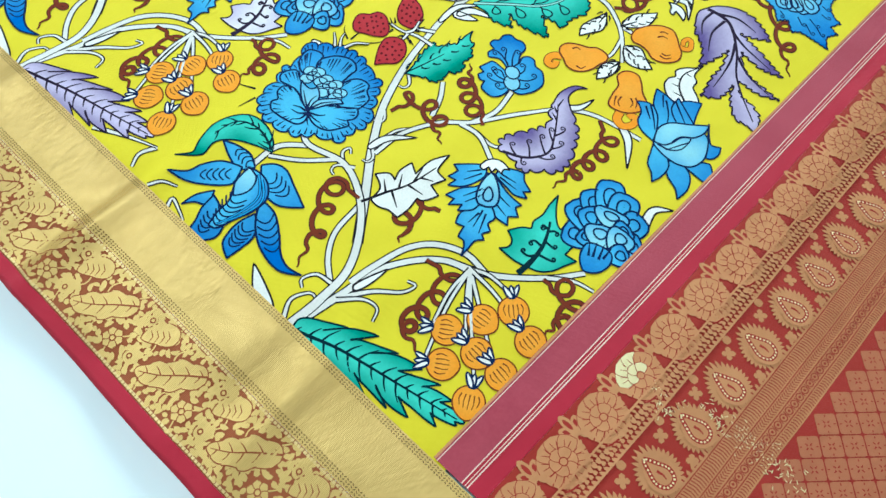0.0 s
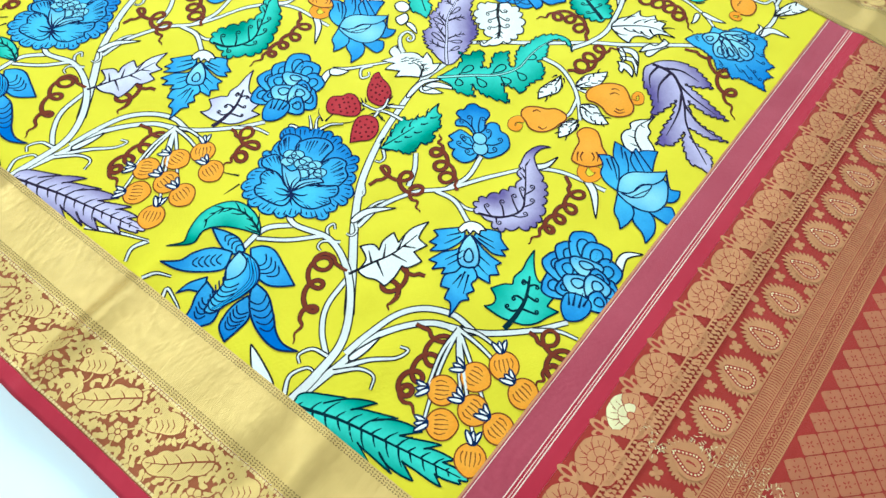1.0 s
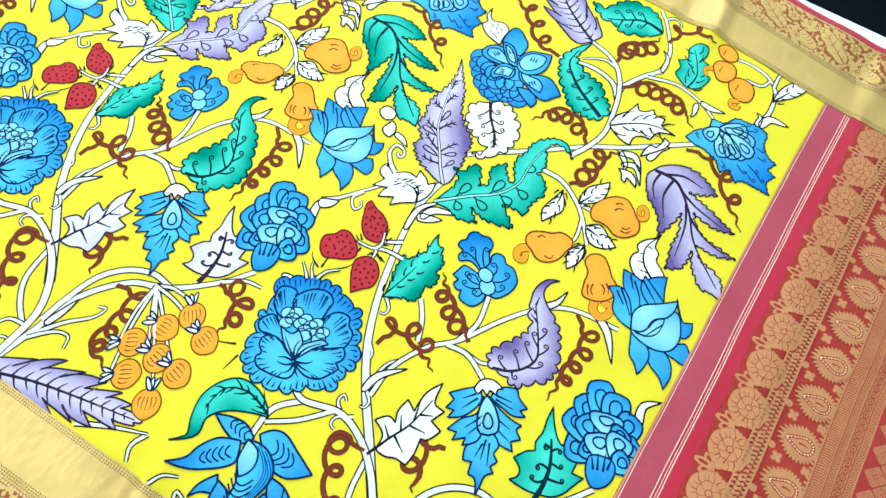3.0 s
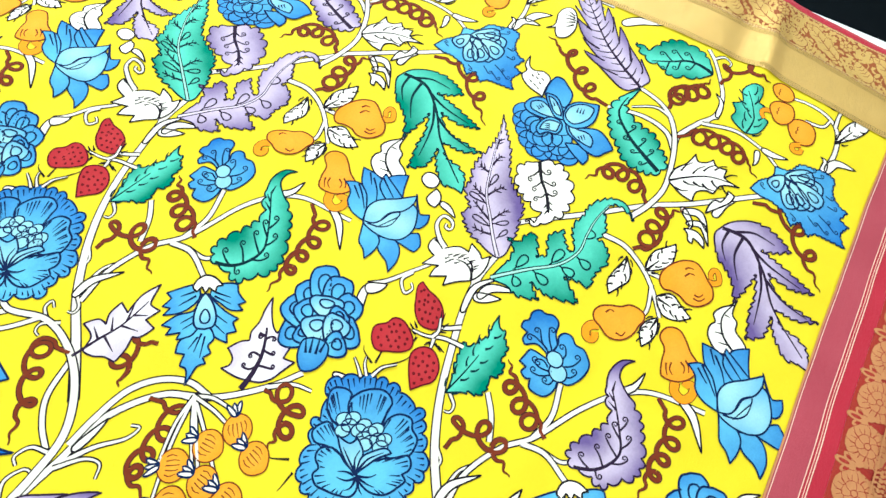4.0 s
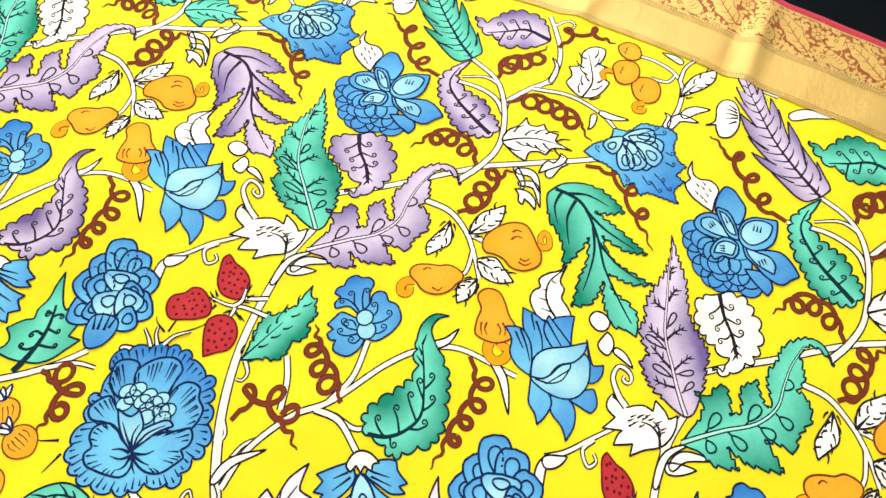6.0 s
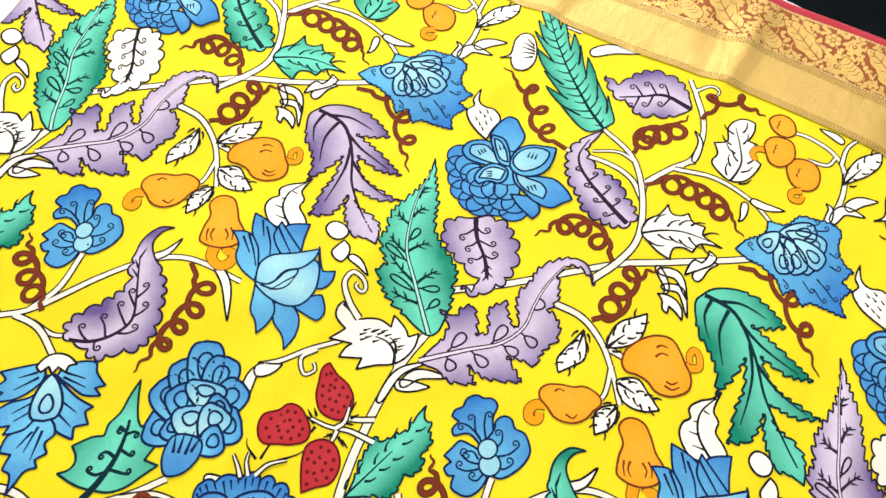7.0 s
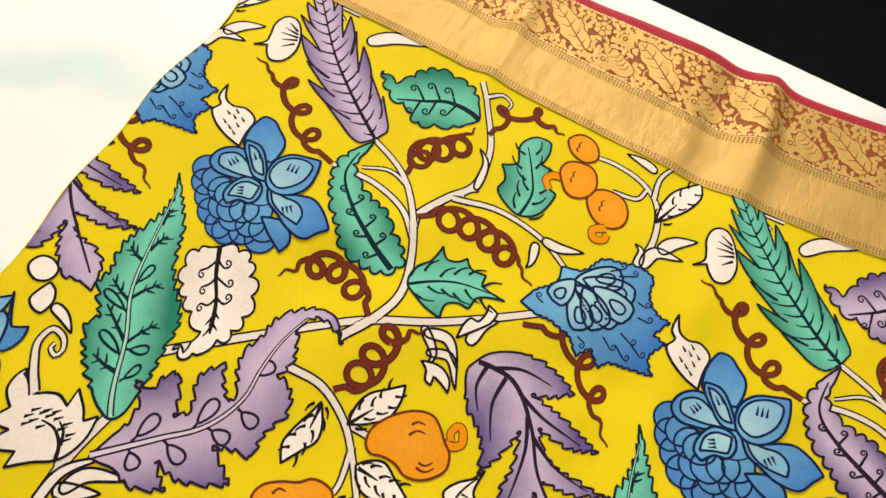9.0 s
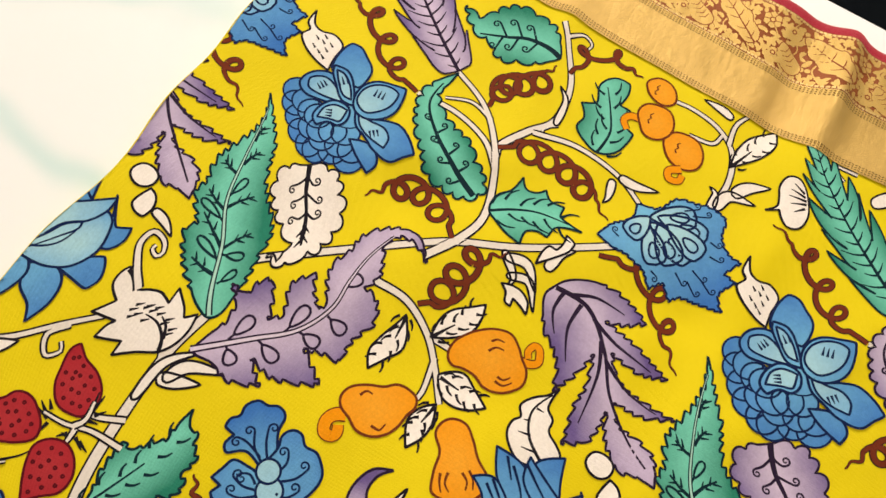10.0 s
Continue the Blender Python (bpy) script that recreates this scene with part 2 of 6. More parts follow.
for name, lo, hi, mat in (
        ("floor", (-2.2, -2.6, -0.86), (2.8, 3.2, -0.76), FLOOR_MAT),
        ("ceiling", (-2.2, -2.6, 2.4), (2.8, 3.2, 2.5), WALL_MAT),
        ("wall_west", (-2.3, -2.6, -0.76), (-2.2, 3.2, 2.4), WALL_MAT),
        ("wall_east", (2.8, -2.6, -0.76), (2.9, 3.2, 2.4), WALL_MAT),
        ("wall_south", (-2.2, -2.7, -0.76), (2.8, -2.6, 2.4), WALL_MAT),
        ("wall_north", (-2.2, 3.2, -0.76), (2.8, 3.3, 2.4), WALL_MAT)):
    bm = bmesh.new()
    box(bm, lo, hi)
    tagged(part(name, bm, mat, None), "dark floor covering" if name == "floor" else "plain white painted " + name.split("_")[0], name.split("_")[0], kind="structure")


# ---- drawing on cloth: flat shapes in millimetres, laid on the cloth's own waves ----
from mathutils import geometry

saree = tagged(new("saree"), "yellow floral silk saree with gold borders spread on a table", "saree")


def smooth(pts, step=2.0, closed=False):
    """A rounded line through a few points."""
    p = np.array(pts, float)
    if closed:
        p = np.vstack([p[-1], p, p[0], p[1]])
    else:
        p = np.vstack([2 * p[0] - p[1], p, 2 * p[-1] - p[-2]])
    out = []
    for a, b, c, d in zip(p, p[1:], p[2:], p[3:]):
        n = max(2, int(np.linalg.norm(c - b) / step))
        t = np.linspace(0, 1, n, endpoint=False)[:, None]
        out.append(0.5 * (2 * b + (c - a) * t + (2 * a - 5 * b + 4 * c - d) * t ** 2 + (3 * b - a - 3 * c + d) * t ** 3))
    if not closed:
        out.append(p[-2:-1])
    return np.vstack(out)


def along(path):
    """Share of the length, direction and left-hand normal at each point of a line."""
    d = np.gradient(path, axis=0)
    d /= np.maximum(np.linalg.norm(d, axis=1), 1e-9)[:, None]
    s = np.concatenate([[0], np.cumsum(np.linalg.norm(np.diff(path, axis=0), axis=1))])
    return s / max(s[-1], 1e-9), d, np.stack([-d[:, 1], d[:, 0]], 1), s[-1]


def spiral(c, r, turns, start, hand=1):
    a = np.linspace(0, 1, max(8, int(20 * turns)))
    ang = start + hand * 2 * math.pi * turns * a
    return np.stack([c[0] + r * (1 - 0.8 * a) * np.cos(ang), c[1] + r * (1 - 0.8 * a) * np.sin(ang)], 1)


class Drawing:
    """Layers of filled shapes and lines that make one printed or woven figure."""

    def __init__(self, base=0.0):
        self.level, self.layers = base, []

    def line(self, path, w0, w1=None, key="ink", lift=1.0):
        path = np.asarray(path, float)
        if len(path) < 2:
            return
        s, d, n, length = along(path)
        w = (w0 + ((w0 if w1 is None else w1) - w0) * s)[:, None] / 2
        k = len(path)
        v = np.vstack([path + n * w, path - n * w])
        f = [(i, k + i, k + i + 1, i + 1) for i in range(k - 1)]
        self.layers.append((self.level + lift, key, v, f, np.ones(len(v))))

    def fill(self, outline, key, tone=None, edge="ink", width=1.5, grid=4.0):
        self.level += 1.5
        o = np.asarray(outline, float)
        keep = np.linalg.norm(o - np.roll(o, 1, 0), axis=1) > 0.05
        o = o[keep]
        lo, hi = o.min(0), o.max(0)
        pts = [Vector(p) for p in o]
        gx, gy = np.meshgrid(np.arange(lo[0] + grid / 2, hi[0], grid), np.arange(lo[1] + grid / 2, hi[1], grid))
        q = np.stack([gx.ravel(), gy.ravel()], 1)
        if len(q):
            a, b = o, np.roll(o, -1, 0)
            cross = ((a[None, :, 1] > q[:, None, 1]) != (b[None, :, 1] > q[:, None, 1]))
            at = a[None, :, 0] + (q[:, None, 1] - a[None, :, 1]) / np.where(np.abs(b[:, 1] - a[:, 1]) < 1e-9, 1e-9, b[:, 1] - a[:, 1])[None] * (b - a)[None, :, 0]
            q = q[(cross & (q[:, None, 0] < at)).sum(1) % 2 == 1]
        n = len(pts)
        pts += [Vector(p) for p in q]
        res = geometry.delaunay_2d_cdt(pts, [], [list(range(n))], 1, 1e-4)
        v = np.array([tuple(p) for p in res[0]])
        f = [tuple(t) for t in res[2]]
        t = np.ones(len(v)) if tone is None else np.clip(tone(v), 0, 1)
        self.layers.append((self.level, key, v, f, t))
        if edge:
            self.line(np.vstack([o, o[:2]]), width, key=edge, lift=1.0)
        return o


BASE_LIFT, STEP = 0.00030, 0.000032


def lay(name, drawing, parent, shift=(0.0, 0.0), swap=None, label="", extra=0.0, warp=None, clip=True):
    """Puts a drawing on the cloth as one mesh."""
    swap = swap or {}
    keys, verts, faces, tones, mats, k = [], [], [], [], [], 0
    for level, key, v, f, t in drawing.layers:
        key = swap.get(key, key)
        if key not in keys:
            keys.append(key)
        p = v / 1000.0 + np.array(shift)
        if warp is not None:
            p = warp(p)
        p = drag(p)
        if clip:
            p[:, 1] = np.minimum(p[:, 1], cloth_end(p[:, 0]) - 0.001)
        z = lie(p[:, 0], p[:, 1]) + BASE_LIFT + extra + level * STEP
        verts.append(np.column_stack([p, z]))
        faces += [tuple(i + k for i in q) for q in f]
        mats += [keys.index(key)] * len(f)
        tones.append(t)
        k += len(v)
    verts = np.vstack(verts)
    if clip and (verts[:, 1] > cloth_end(verts[:, 0]) - 0.0012).all():
        return None
    me = bpy.data.meshes.new(name)
    me.from_pydata(verts.tolist(), [], faces)
    for key in keys:
        me.materials.append(MAT[key])
    me.polygons.foreach_set("material_index", mats)
    me.attributes.new("tone", "FLOAT", "POINT").data.foreach_set("value", np.concatenate(tones).astype(np.float32))
    me.polygons.foreach_set("use_smooth", np.ones(len(faces), bool))
    # faces look up
    up = sum(p.normal.z * p.area for p in me.polygons)
    if up < 0:
        me.flip_normals()
    ob = new(name, me)
    ob.parent = parent
    if label:
        ob["label"] = label
    return ob


EDGE = {"blue": "navy", "paleblue": "navy", "teal": "deepteal", "purple": "plum", "lilac": "plum", "white": "ink", "orange": "rust", "red": "maroon", "brown": "ink"}


# ---- figures of the print ----
def leaf(d, spine, hw, teeth=6, depth=0.3, kind="saw", a=0.55, b=0.8, key="teal", edge="edge", style="vein", tail=0.0, sub=0.0, lean=0.35, pale=0.15, gain=1.0, skew=0.0, bold=1.0, veins=0):
    """A leaf along a spine: saw, scallop or smooth margin, midrib and veins."""
    edge = EDGE[key] if edge == "edge" else edge
    path = smooth(spine, 1.2)
    s, t, n, length = along(path)
    u = np.clip(s / (1 - tail), 0, 1)
    prof = u ** a * (1 - u) ** b
    prof /= prof.max()
    w = hw * prof
    w = np.maximum(w, np.where(s > 0.02, (5.0 if tail else 1.2) * np.clip((1 - s) / max(tail, 0.12), 0, 1) ** 0.8, 0.3))
    sides = []
    for hand in (1, -1):
        ph = u * teeth + (0.0 if hand > 0 else 0.35) + 0.13 * np.sin(u * teeth * 2.1 + hand * 1.3)
        uneven = 1 + 0.10 * np.sin(u * teeth * 3.7 + hand)
        fr = ph % 1.0
        if kind == "saw":
            mul = 1 - depth + depth * fr ** 0.8
            if sub:
                mul = mul * (1 - sub + sub * ((ph * 5) % 1.0))
            fwd = lean * depth * fr ** 2 * w * 1.6
        elif kind == "lobe":
            mul = 1 - depth * np.exp(-(np.minimum(fr, 1 - fr) / 0.17) ** 2) * np.clip(u * 4, 0.2, 1)
            mul = mul * (1 - sub + sub * ((ph * 3.5) % 1.0))
            fwd = lean * w * mul
        elif kind == "scallop":
            mul = 1 - depth + depth * np.abs(np.sin(math.pi * ph)) ** 0.6
            fwd = 0 * w
        else:
            mul, fwd = np.ones_like(w), 0 * w
        live = np.clip((u - 0.0) * 12, 0, 1) * np.where(u < 1, 1, 0)
        mul = 1 + (mul * (uneven if kind == "saw" else 1.0) - 1) * live
        sides.append(path + n * (hand * w * mul * (1 + hand * skew))[:, None] + t * fwd[:, None])
    outline = np.vstack([sides[0], sides[1][::-1]])

    def tone(v):
        k = np.linalg.norm(v[:, None, :] - path[None, ::4, :], axis=2)
        return pale + gain * (k.min(1) / (hw * 0.85)) ** 1.1

    d.fill(outline, key, tone, edge, 1.9 * bold)
    inner = s < (1 - tail) * 0.96
    if style in ("vein", "curl", "hatch", "chevron"):
        d.line(path[inner], 3.6 * bold, 1.2 * bold, edge)
    if style in ("rib", "drop"):
        d.line(path[inner], 5.8, 2.2, edge, 0.9)
        d.line(path[inner], 2.8, 0.5, key + "rib", 1.8)
    m = len(path)
    for hand in (1, -1):
        count = veins or (teeth if style not in ("hatch", "chevron") else teeth * 3)
        for i in range(count):
            at = (i + 0.35 + (0.2 if hand < 0 else 0)) / count * (1 - tail) * 0.92
            j = min(int(at * m) + 1, m - 2)
            if w[j] < hw * (0.36 if style == "rib" else 0.22):
                continue
            reach = w[j] * (0.62 if style != "hatch" else (0.35 + 0.3 * (i % 3) / 2))
            p0 = path[j]
            ahead = t[j] * (0.75 if style != "chevron" else 0.9)
            side = n[j] * hand
            p1, p2 = p0 + side * reach * 0.5 + ahead * reach * 0.35, p0 + side * reach + ahead * reach * 0.95
            if style in ("vein", "hatch", "chevron"):
                d.line(smooth([p0, p1, p2], 1.6), 2.5 * bold, 0.8 * bold, edge)
                if style == "vein" and hw > 30:
                    d.line(smooth([p1, p1 + side * reach * 0.1 + ahead * reach * 0.35], 1.6), 1.0, 0.4, edge)
            elif style == "curl":
                d.line(smooth([p0, p1, p2], 1.6), 2.4, 1.3, edge)
                ang = math.atan2(*(side * 1.0)[::-1])
                r = max(2.4, hw * 0.085)
                d.line(spiral(p2 - side * r, r, 1.1, ang, -hand), 1.9, 1.2, edge)
            elif style in ("drop", "rib"):
                a0 = math.atan2(*(side * 0.7 + ahead)[::-1])
                L = reach * 0.55
                c = p0 + side * reach * 0.45 + ahead * reach * 0.5
                if style == "drop":
                    q = np.linspace(0, 2 * math.pi, 18)
                    loop = np.stack([np.cos(q) * L * 0.6, np.sin(q) * L * 0.22 * (1.2 + np.cos(q))], 1)
                    rot = np.array([[math.cos(a0), math.sin(a0)], [-math.sin(a0), math.cos(a0)]])
                    d.line(loop @ rot + c, 1.5, key=edge)
                    d.line(smooth([p0, c - np.array([math.cos(a0), math.sin(a0)]) * L * 0.55], 2.0), 1.0, 0.7, edge)
                else:
                    d.line(smooth([p0, p1, p2], 1.6), 2.9, 1.0, edge)
                    for o in (0.32, 0.52, 0.72):
                        pp = p0 + (p2 - p0) * o
                        d.line(smooth([pp, pp + side * 5.0 - t[j] * 1.5], 1.5), 2.2, 0.8, edge)
                        d.line(smooth([pp, pp + t[j] * 5.2], 1.5), 2.2, 0.8, edge)
    return d


def stem(d, pts, w0, w1=None, key="white"):
    w1 = w0 if w1 is None else w1
    path = smooth(pts, 2.5)
    tier = 2.6 * (len(d.layers) // 2 % 2)
    d.line(path, w0 + 3.2, w1 + 2.6, "ink", tier)
    d.line(path, w0, w1, key, tier + 2.2)


def sprig(d, pts, hw=3.5, key="white"):
    """A small pointed bract."""
    leaf(d, pts, hw, 1, 0, "smooth", 0.35, 0.9, key, "ink", "none", pale=0.0, gain=0.4)


def tendril(d, spine, loops, r0, r1, width=4.2, a=0.15, b=0.8, hand=1, key="brown"):
    path = smooth(spine, 0.8)
    s, t, n, length = along(path)
    k = np.clip((s - a) / (b - a), 0, 1)
    ph = 2 * math.pi * loops * k
    r = (r0 + (r1 - r0) * k) * np.where((k > 0) & (k < 1), 1, 0)
    r = np.convolve(np.pad(r, 4, mode="edge"), np.ones(9) / 9, "valid")
    p = path + n * (hand * r * (0.25 - np.cos(ph)))[:, None] + t * (r * 1.1 * np.sin(ph))[:, None]
    tail = np.clip((s - b) / (1 - b), 0, 1)
    p += n * (2.5 * np.sin(tail * 2 * math.pi * 1.2) * np.sin(tail * math.pi))[:, None]
    keep = [0]
    for i in range(1, len(p)):
        if np.linalg.norm(p[i] - p[keep[-1]]) > 1.0:
            keep.append(i)
    p, s = p[keep], s[keep]
    cut = int(len(p) * 0.8)
    for extra, col, lift in ((1.5, "ink", 0.2), (0.0, key, 2.0)):
        d.line(p[:cut + 1], width * 0.75 + extra, width + extra, col, lift)
        d.line(p[cut:], width + extra, 0.8 + extra * 0.4, col, lift)


def petal(d, base, tip, hw, key="blue", a=0.5, b=0.55, bend=0.0, pale=0.1, gain=1.0, arcs=0, hatch=0, edge="navy", ew=2.0):
    base, tip = np.array(base, float), np.array(tip, float)
    ax = tip - base
    nn = np.array([-ax[1], ax[0]])
    spine = [base, base + ax * 0.5 + nn * bend, tip]
    path = smooth(spine, 1.5)
    s, t, n, length = along(path)
    w = s ** a * (1 - s) ** b
    w = hw * w / w.max()
    outline = np.vstack([path + n * w[:, None], (path - n * w[:, None])[::-1]])
    d.fill(outline, key, lambda v: pale + gain * np.linalg.norm(v - base, axis=1) / max(length, 1), edge, ew)
    for i in range(arcs):
        q = np.linspace(-1, 1, 13)
        c = 0.16 + 0.075 * i
        j = min(int(c * len(path)), len(path) - 2)
        loop = path[j] + n[j] * (w[j] * 0.74 * q)[:, None] + t[j] * (length * 0.11 * (1 - q ** 2))[:, None]
        d.line(loop, 1.7, key=edge)
    for i in range(hatch):
        q = (i + 0.5) / hatch * 2 - 1
        j = int(len(path) * 0.55)
        d.line(smooth([path[int(len(path) * 0.22)] + n[j] * q * hw * 0.25, path[j] + n[j] * q * hw * 0.55], 2.0), 1.6, 0.6, edge)


def drop(d, base, tip, hw, key, edge="navy", eye=True):
    """A round-ended teardrop with a smaller one inside."""
    petal(d, base, tip, hw, key, 0.75, 0.32, 0.0, -0.35, 1.0, edge=edge, ew=2.3)
    if eye:
        base, tip = np.array(base, float), np.array(tip, float)
        q = np.linspace(0, 2 * math.pi, 15)
        ax = tip - base
        L = np.linalg.norm(ax)
        ax /= L
        nn = np.array([-ax[1], ax[0]])
        c = base + ax * L * 0.64
        d.line(c + np.outer(np.cos(q), ax) * L * 0.20 + np.outer(np.sin(q) * (1 + 0.3 * np.cos(q)), nn) * hw * 0.42, 2.1, key=edge)


def blob(d, pts, key, edge, pale=0.2, marks=()):
    o = smooth(pts, 2.5, closed=True)
    c = o.mean(0)
    r = np.linalg.norm(o - c, axis=1).max()
    d.fill(o, key, lambda v: pale + 0.8 * np.linalg.norm(v - c, axis=1) / r, edge, 1.4)
    for m in marks:
        d.line(smooth(m, 1.5), 1.3, 0.7, edge)


def disc(d, c, r, key, edge, squash=1.0, turn=0.0, tone=None, width=1.3):
    q = np.linspace(0, 2 * math.pi, 22, endpoint=False)
    e = np.stack([np.cos(q) * r, np.sin(q) * r * squash], 1)
    rot = np.array([[math.cos(turn), math.sin(turn)], [-math.sin(turn), math.cos(turn)]])
    d.fill(e @ rot + np.array(c, float), key, tone, edge, width)


def polar(c, ang, r):
    return np.array([c[0] + r * math.cos(math.radians(ang)), c[1] + r * math.sin(math.radians(ang))])


def berry(d, c, r, cap):
    """A striped round fruit with a white toothed cap; cap: degrees to it."""
    c = np.array(c, float)
    q = np.linspace(0, 2 * math.pi, 26, endpoint=False)
    ca = math.radians(cap)
    rr = r * (1 + 0.10 * np.exp(-((np.abs(((q - ca + math.pi) % (2 * math.pi)) - math.pi) - math.pi) / 0.35) ** 2))
    d.fill(c + np.stack([rr * np.cos(q), rr * np.sin(q)], 1), "orange", lambda v: 0.2 + 0.6 * np.linalg.norm(v - c, axis=1) / r, "rust", 1.4)
    nn = np.array([-math.sin(ca), math.cos(ca)])
    ax = np.array([math.cos(ca), math.sin(ca)])
    for i in range(-2, 3):
        m = c + nn * r * 0.26 * i
        d.line(smooth([m + ax * r * 0.45, m - ax * r * (0.1 - 0.06 * i * i) + nn * i * 0.8, m - ax * r * (0.45 - 0.05 * i * i)], 1.5), 1.3, 0.7, "rust")
    for o in (-0.5, 0.0, 0.5):
        petal(d, c + ax * r * 0.85, c + ax * r * 1.75 + nn * r * o, 2.6, "white", 0.4, 0.6, 0, 0, 0.3, edge="navy")


def ring_stalk(d, pts, w=4.5):
    path = smooth(pts, 1.5)
    d.line(path, w + 2.0, w * 0.8 + 1.6, "rust", 0.2)
    d.line(path, w, w * 0.8, "orange", 1.8)


# ---- freely drawn figures ----
def curve(pts, step=1.6, closed=True):
    """A line through a few points: round where it bends gently, pointed where it turns sharply."""
    p = np.array(pts, float)
    k = len(p)
    before, after = np.roll(p, 1, 0), np.roll(p, -1, 0)
    if not closed:
        before[0], after[-1] = p[0], p[-1]
    a, b = p - before, after - p
    la, lb = np.linalg.norm(a, axis=1), np.linalg.norm(b, axis=1)
    cos = (a * b).sum(1) / np.maximum(la * lb, 1e-6)
    way = a / np.maximum(la, 1e-6)[:, None] + b / np.maximum(lb, 1e-6)[:, None]
    way = way / np.maximum(np.linalg.norm(way, axis=1), 1e-6)[:, None] * np.clip((cos + 0.05) / 0.6, 0, 1)[:, None]
    out = []
    for i in range(k if closed else k - 1):
        j = (i + 1) % k
        L = np.linalg.norm(p[j] - p[i])
        n = max(2, int(L / step))
        t = np.linspace(0, 1, n, endpoint=False)[:, None]
        m0, m1 = way[i] * L, way[j] * L
        out.append((2 * t ** 3 - 3 * t ** 2 + 1) * p[i] + (t ** 3 - 2 * t ** 2 + t) * m0 + (3 * t ** 2 - 2 * t ** 3) * p[j] + (t ** 3 - t ** 2) * m1)
    if not closed:
        out.append(p[-1:])
    return np.vstack(out)


def frill(o, pitch, depth, kind="saw", span=(0.0, 1.0)):
    """Teeth or scallops along a closed outline, outward; span: the share of its length that has them."""
    s, t, n, length = along(np.vstack([o, o[:1]]))
    s, t, n = s[:-1], t[:-1], n[:-1]
    area = (o[:, 0] * np.roll(o[:, 1], -1) - o[:, 1] * np.roll(o[:, 0], -1)).sum()
    if area > 0:
        n = -n
    count = max(2, round(length * (span[1] - span[0]) / pitch))
    u = np.clip((s - span[0]) / (span[1] - span[0]), 0, 1)
    ph = u * count + 0.16 * np.sin(u * count * 1.7)
    live = np.clip(np.minimum(u, 1 - u) * count, 0, 1)
    if kind == "saw":
        peak = ((o - o.mean(0)) ** 2).sum(1).argmax()
        live = live * np.clip(np.abs(s - s[peak]) * length / 16.0 - 0.4, 0, 1)
        fr = np.where(s < s[peak], ph % 1.0, 1 - ph % 1.0)
        return o + n * (depth * (fr - 0.5) * live)[:, None]
    return o + n * (depth * (np.abs(np.sin(math.pi * ph)) ** 0.6 - 0.6) * live)[:, None]


def shape(d, pts, key="teal", heart=None, reach=30.0, edge="edge", width=2.0, pale=0.05, gain=1.0, teeth=None):
    """A filled figure; its wash is palest along the heart and full at reach from it."""
    edge = EDGE[key] if edge == "edge" else edge
    o = curve(pts, 1.0 if teeth else 1.6)
    if teeth:
        o = frill(o, *teeth)
    h = np.array([o.mean(0)]) if heart is None else np.array(heart, float).reshape(-1, 2)
    if len(h) > 1:
        h = curve(h, 4.0, False)

    def tone(v):
        return pale + gain * (np.linalg.norm(v[:, None, :] - h[None], axis=2).min(1) / reach) ** 1.15

    d.fill(o, key, tone, edge, width)


def ink(d, pts, w0=2.0, w1=0.9, key="deepteal", lift=1.2):
    d.line(curve(pts, 1.4, False), w0 * 1.3, w1 * 1.1, key, lift)


def rib(d, pts, key="teal", w0=5.6, w1=2.0):
    """A midrib left pale between two dark lines."""
    path = curve(pts, 1.6, False)
    d.line(path, w0, w1, EDGE[key], 1.2)
    d.line(path, w0 * 0.5, w1 * 0.25, key + "rib", 2.2)


def curl(d, pts, r=3.0, hand=1, w=2.4, key="deepteal"):
    """A vein that ends in a small spiral."""
    path = curve(pts, 1.4, False)
    d.line(path, w, w * 0.8, key, 1.2)
    way = path[-1] - path[-3]
    way = way / max(np.linalg.norm(way), 1e-6)
    side = np.array([-way[1], way[0]]) * hand
    start = math.atan2(-side[1], -side[0])
    d.line(spiral(path[-1] + side * r, r, 1.15, start, hand), w * 0.8, w * 0.55, key, 1.2)


def twig(d, a, b, size=8.0, w=2.6, key="deepteal"):
    """A forked vein."""
    a, b = np.array(a, float), np.array(b, float)
    ax = (b - a) / max(np.linalg.norm(b - a), 1e-6)
    nn = np.array([-ax[1], ax[0]])
    ink(d, [a, (a + b) / 2 + nn * 1.2, b], w, w * 0.5, key)
    for f, hand in ((0.35, 1), (0.5, -1), (0.68, 1), (0.82, -1)):
        p = a + (b - a) * f
        ink(d, [p, p + ax * size * 0.7 + nn * hand * size * 0.65], w * 0.75, w * 0.3, key)


def vein_drop(d, a, b, hw=3.0, key="deepteal"):
    """A vein that opens into a teardrop loop."""
    a, b = np.array(a, float), np.array(b, float)
    ax = b - a
    nn = np.array([-ax[1], ax[0]]) / max(np.linalg.norm(ax), 1e-6)
    q = np.linspace(0, 2 * math.pi, 20)
    d.line(a + np.outer(0.62 + 0.38 * np.cos(q), ax) + np.outer(np.sin(q) * hw * (1.15 + 0.5 * np.cos(q)), nn), 2.0, key=key, lift=1.2)
    ink(d, [a, a + ax * 0.26], 1.8, 1.5, key)


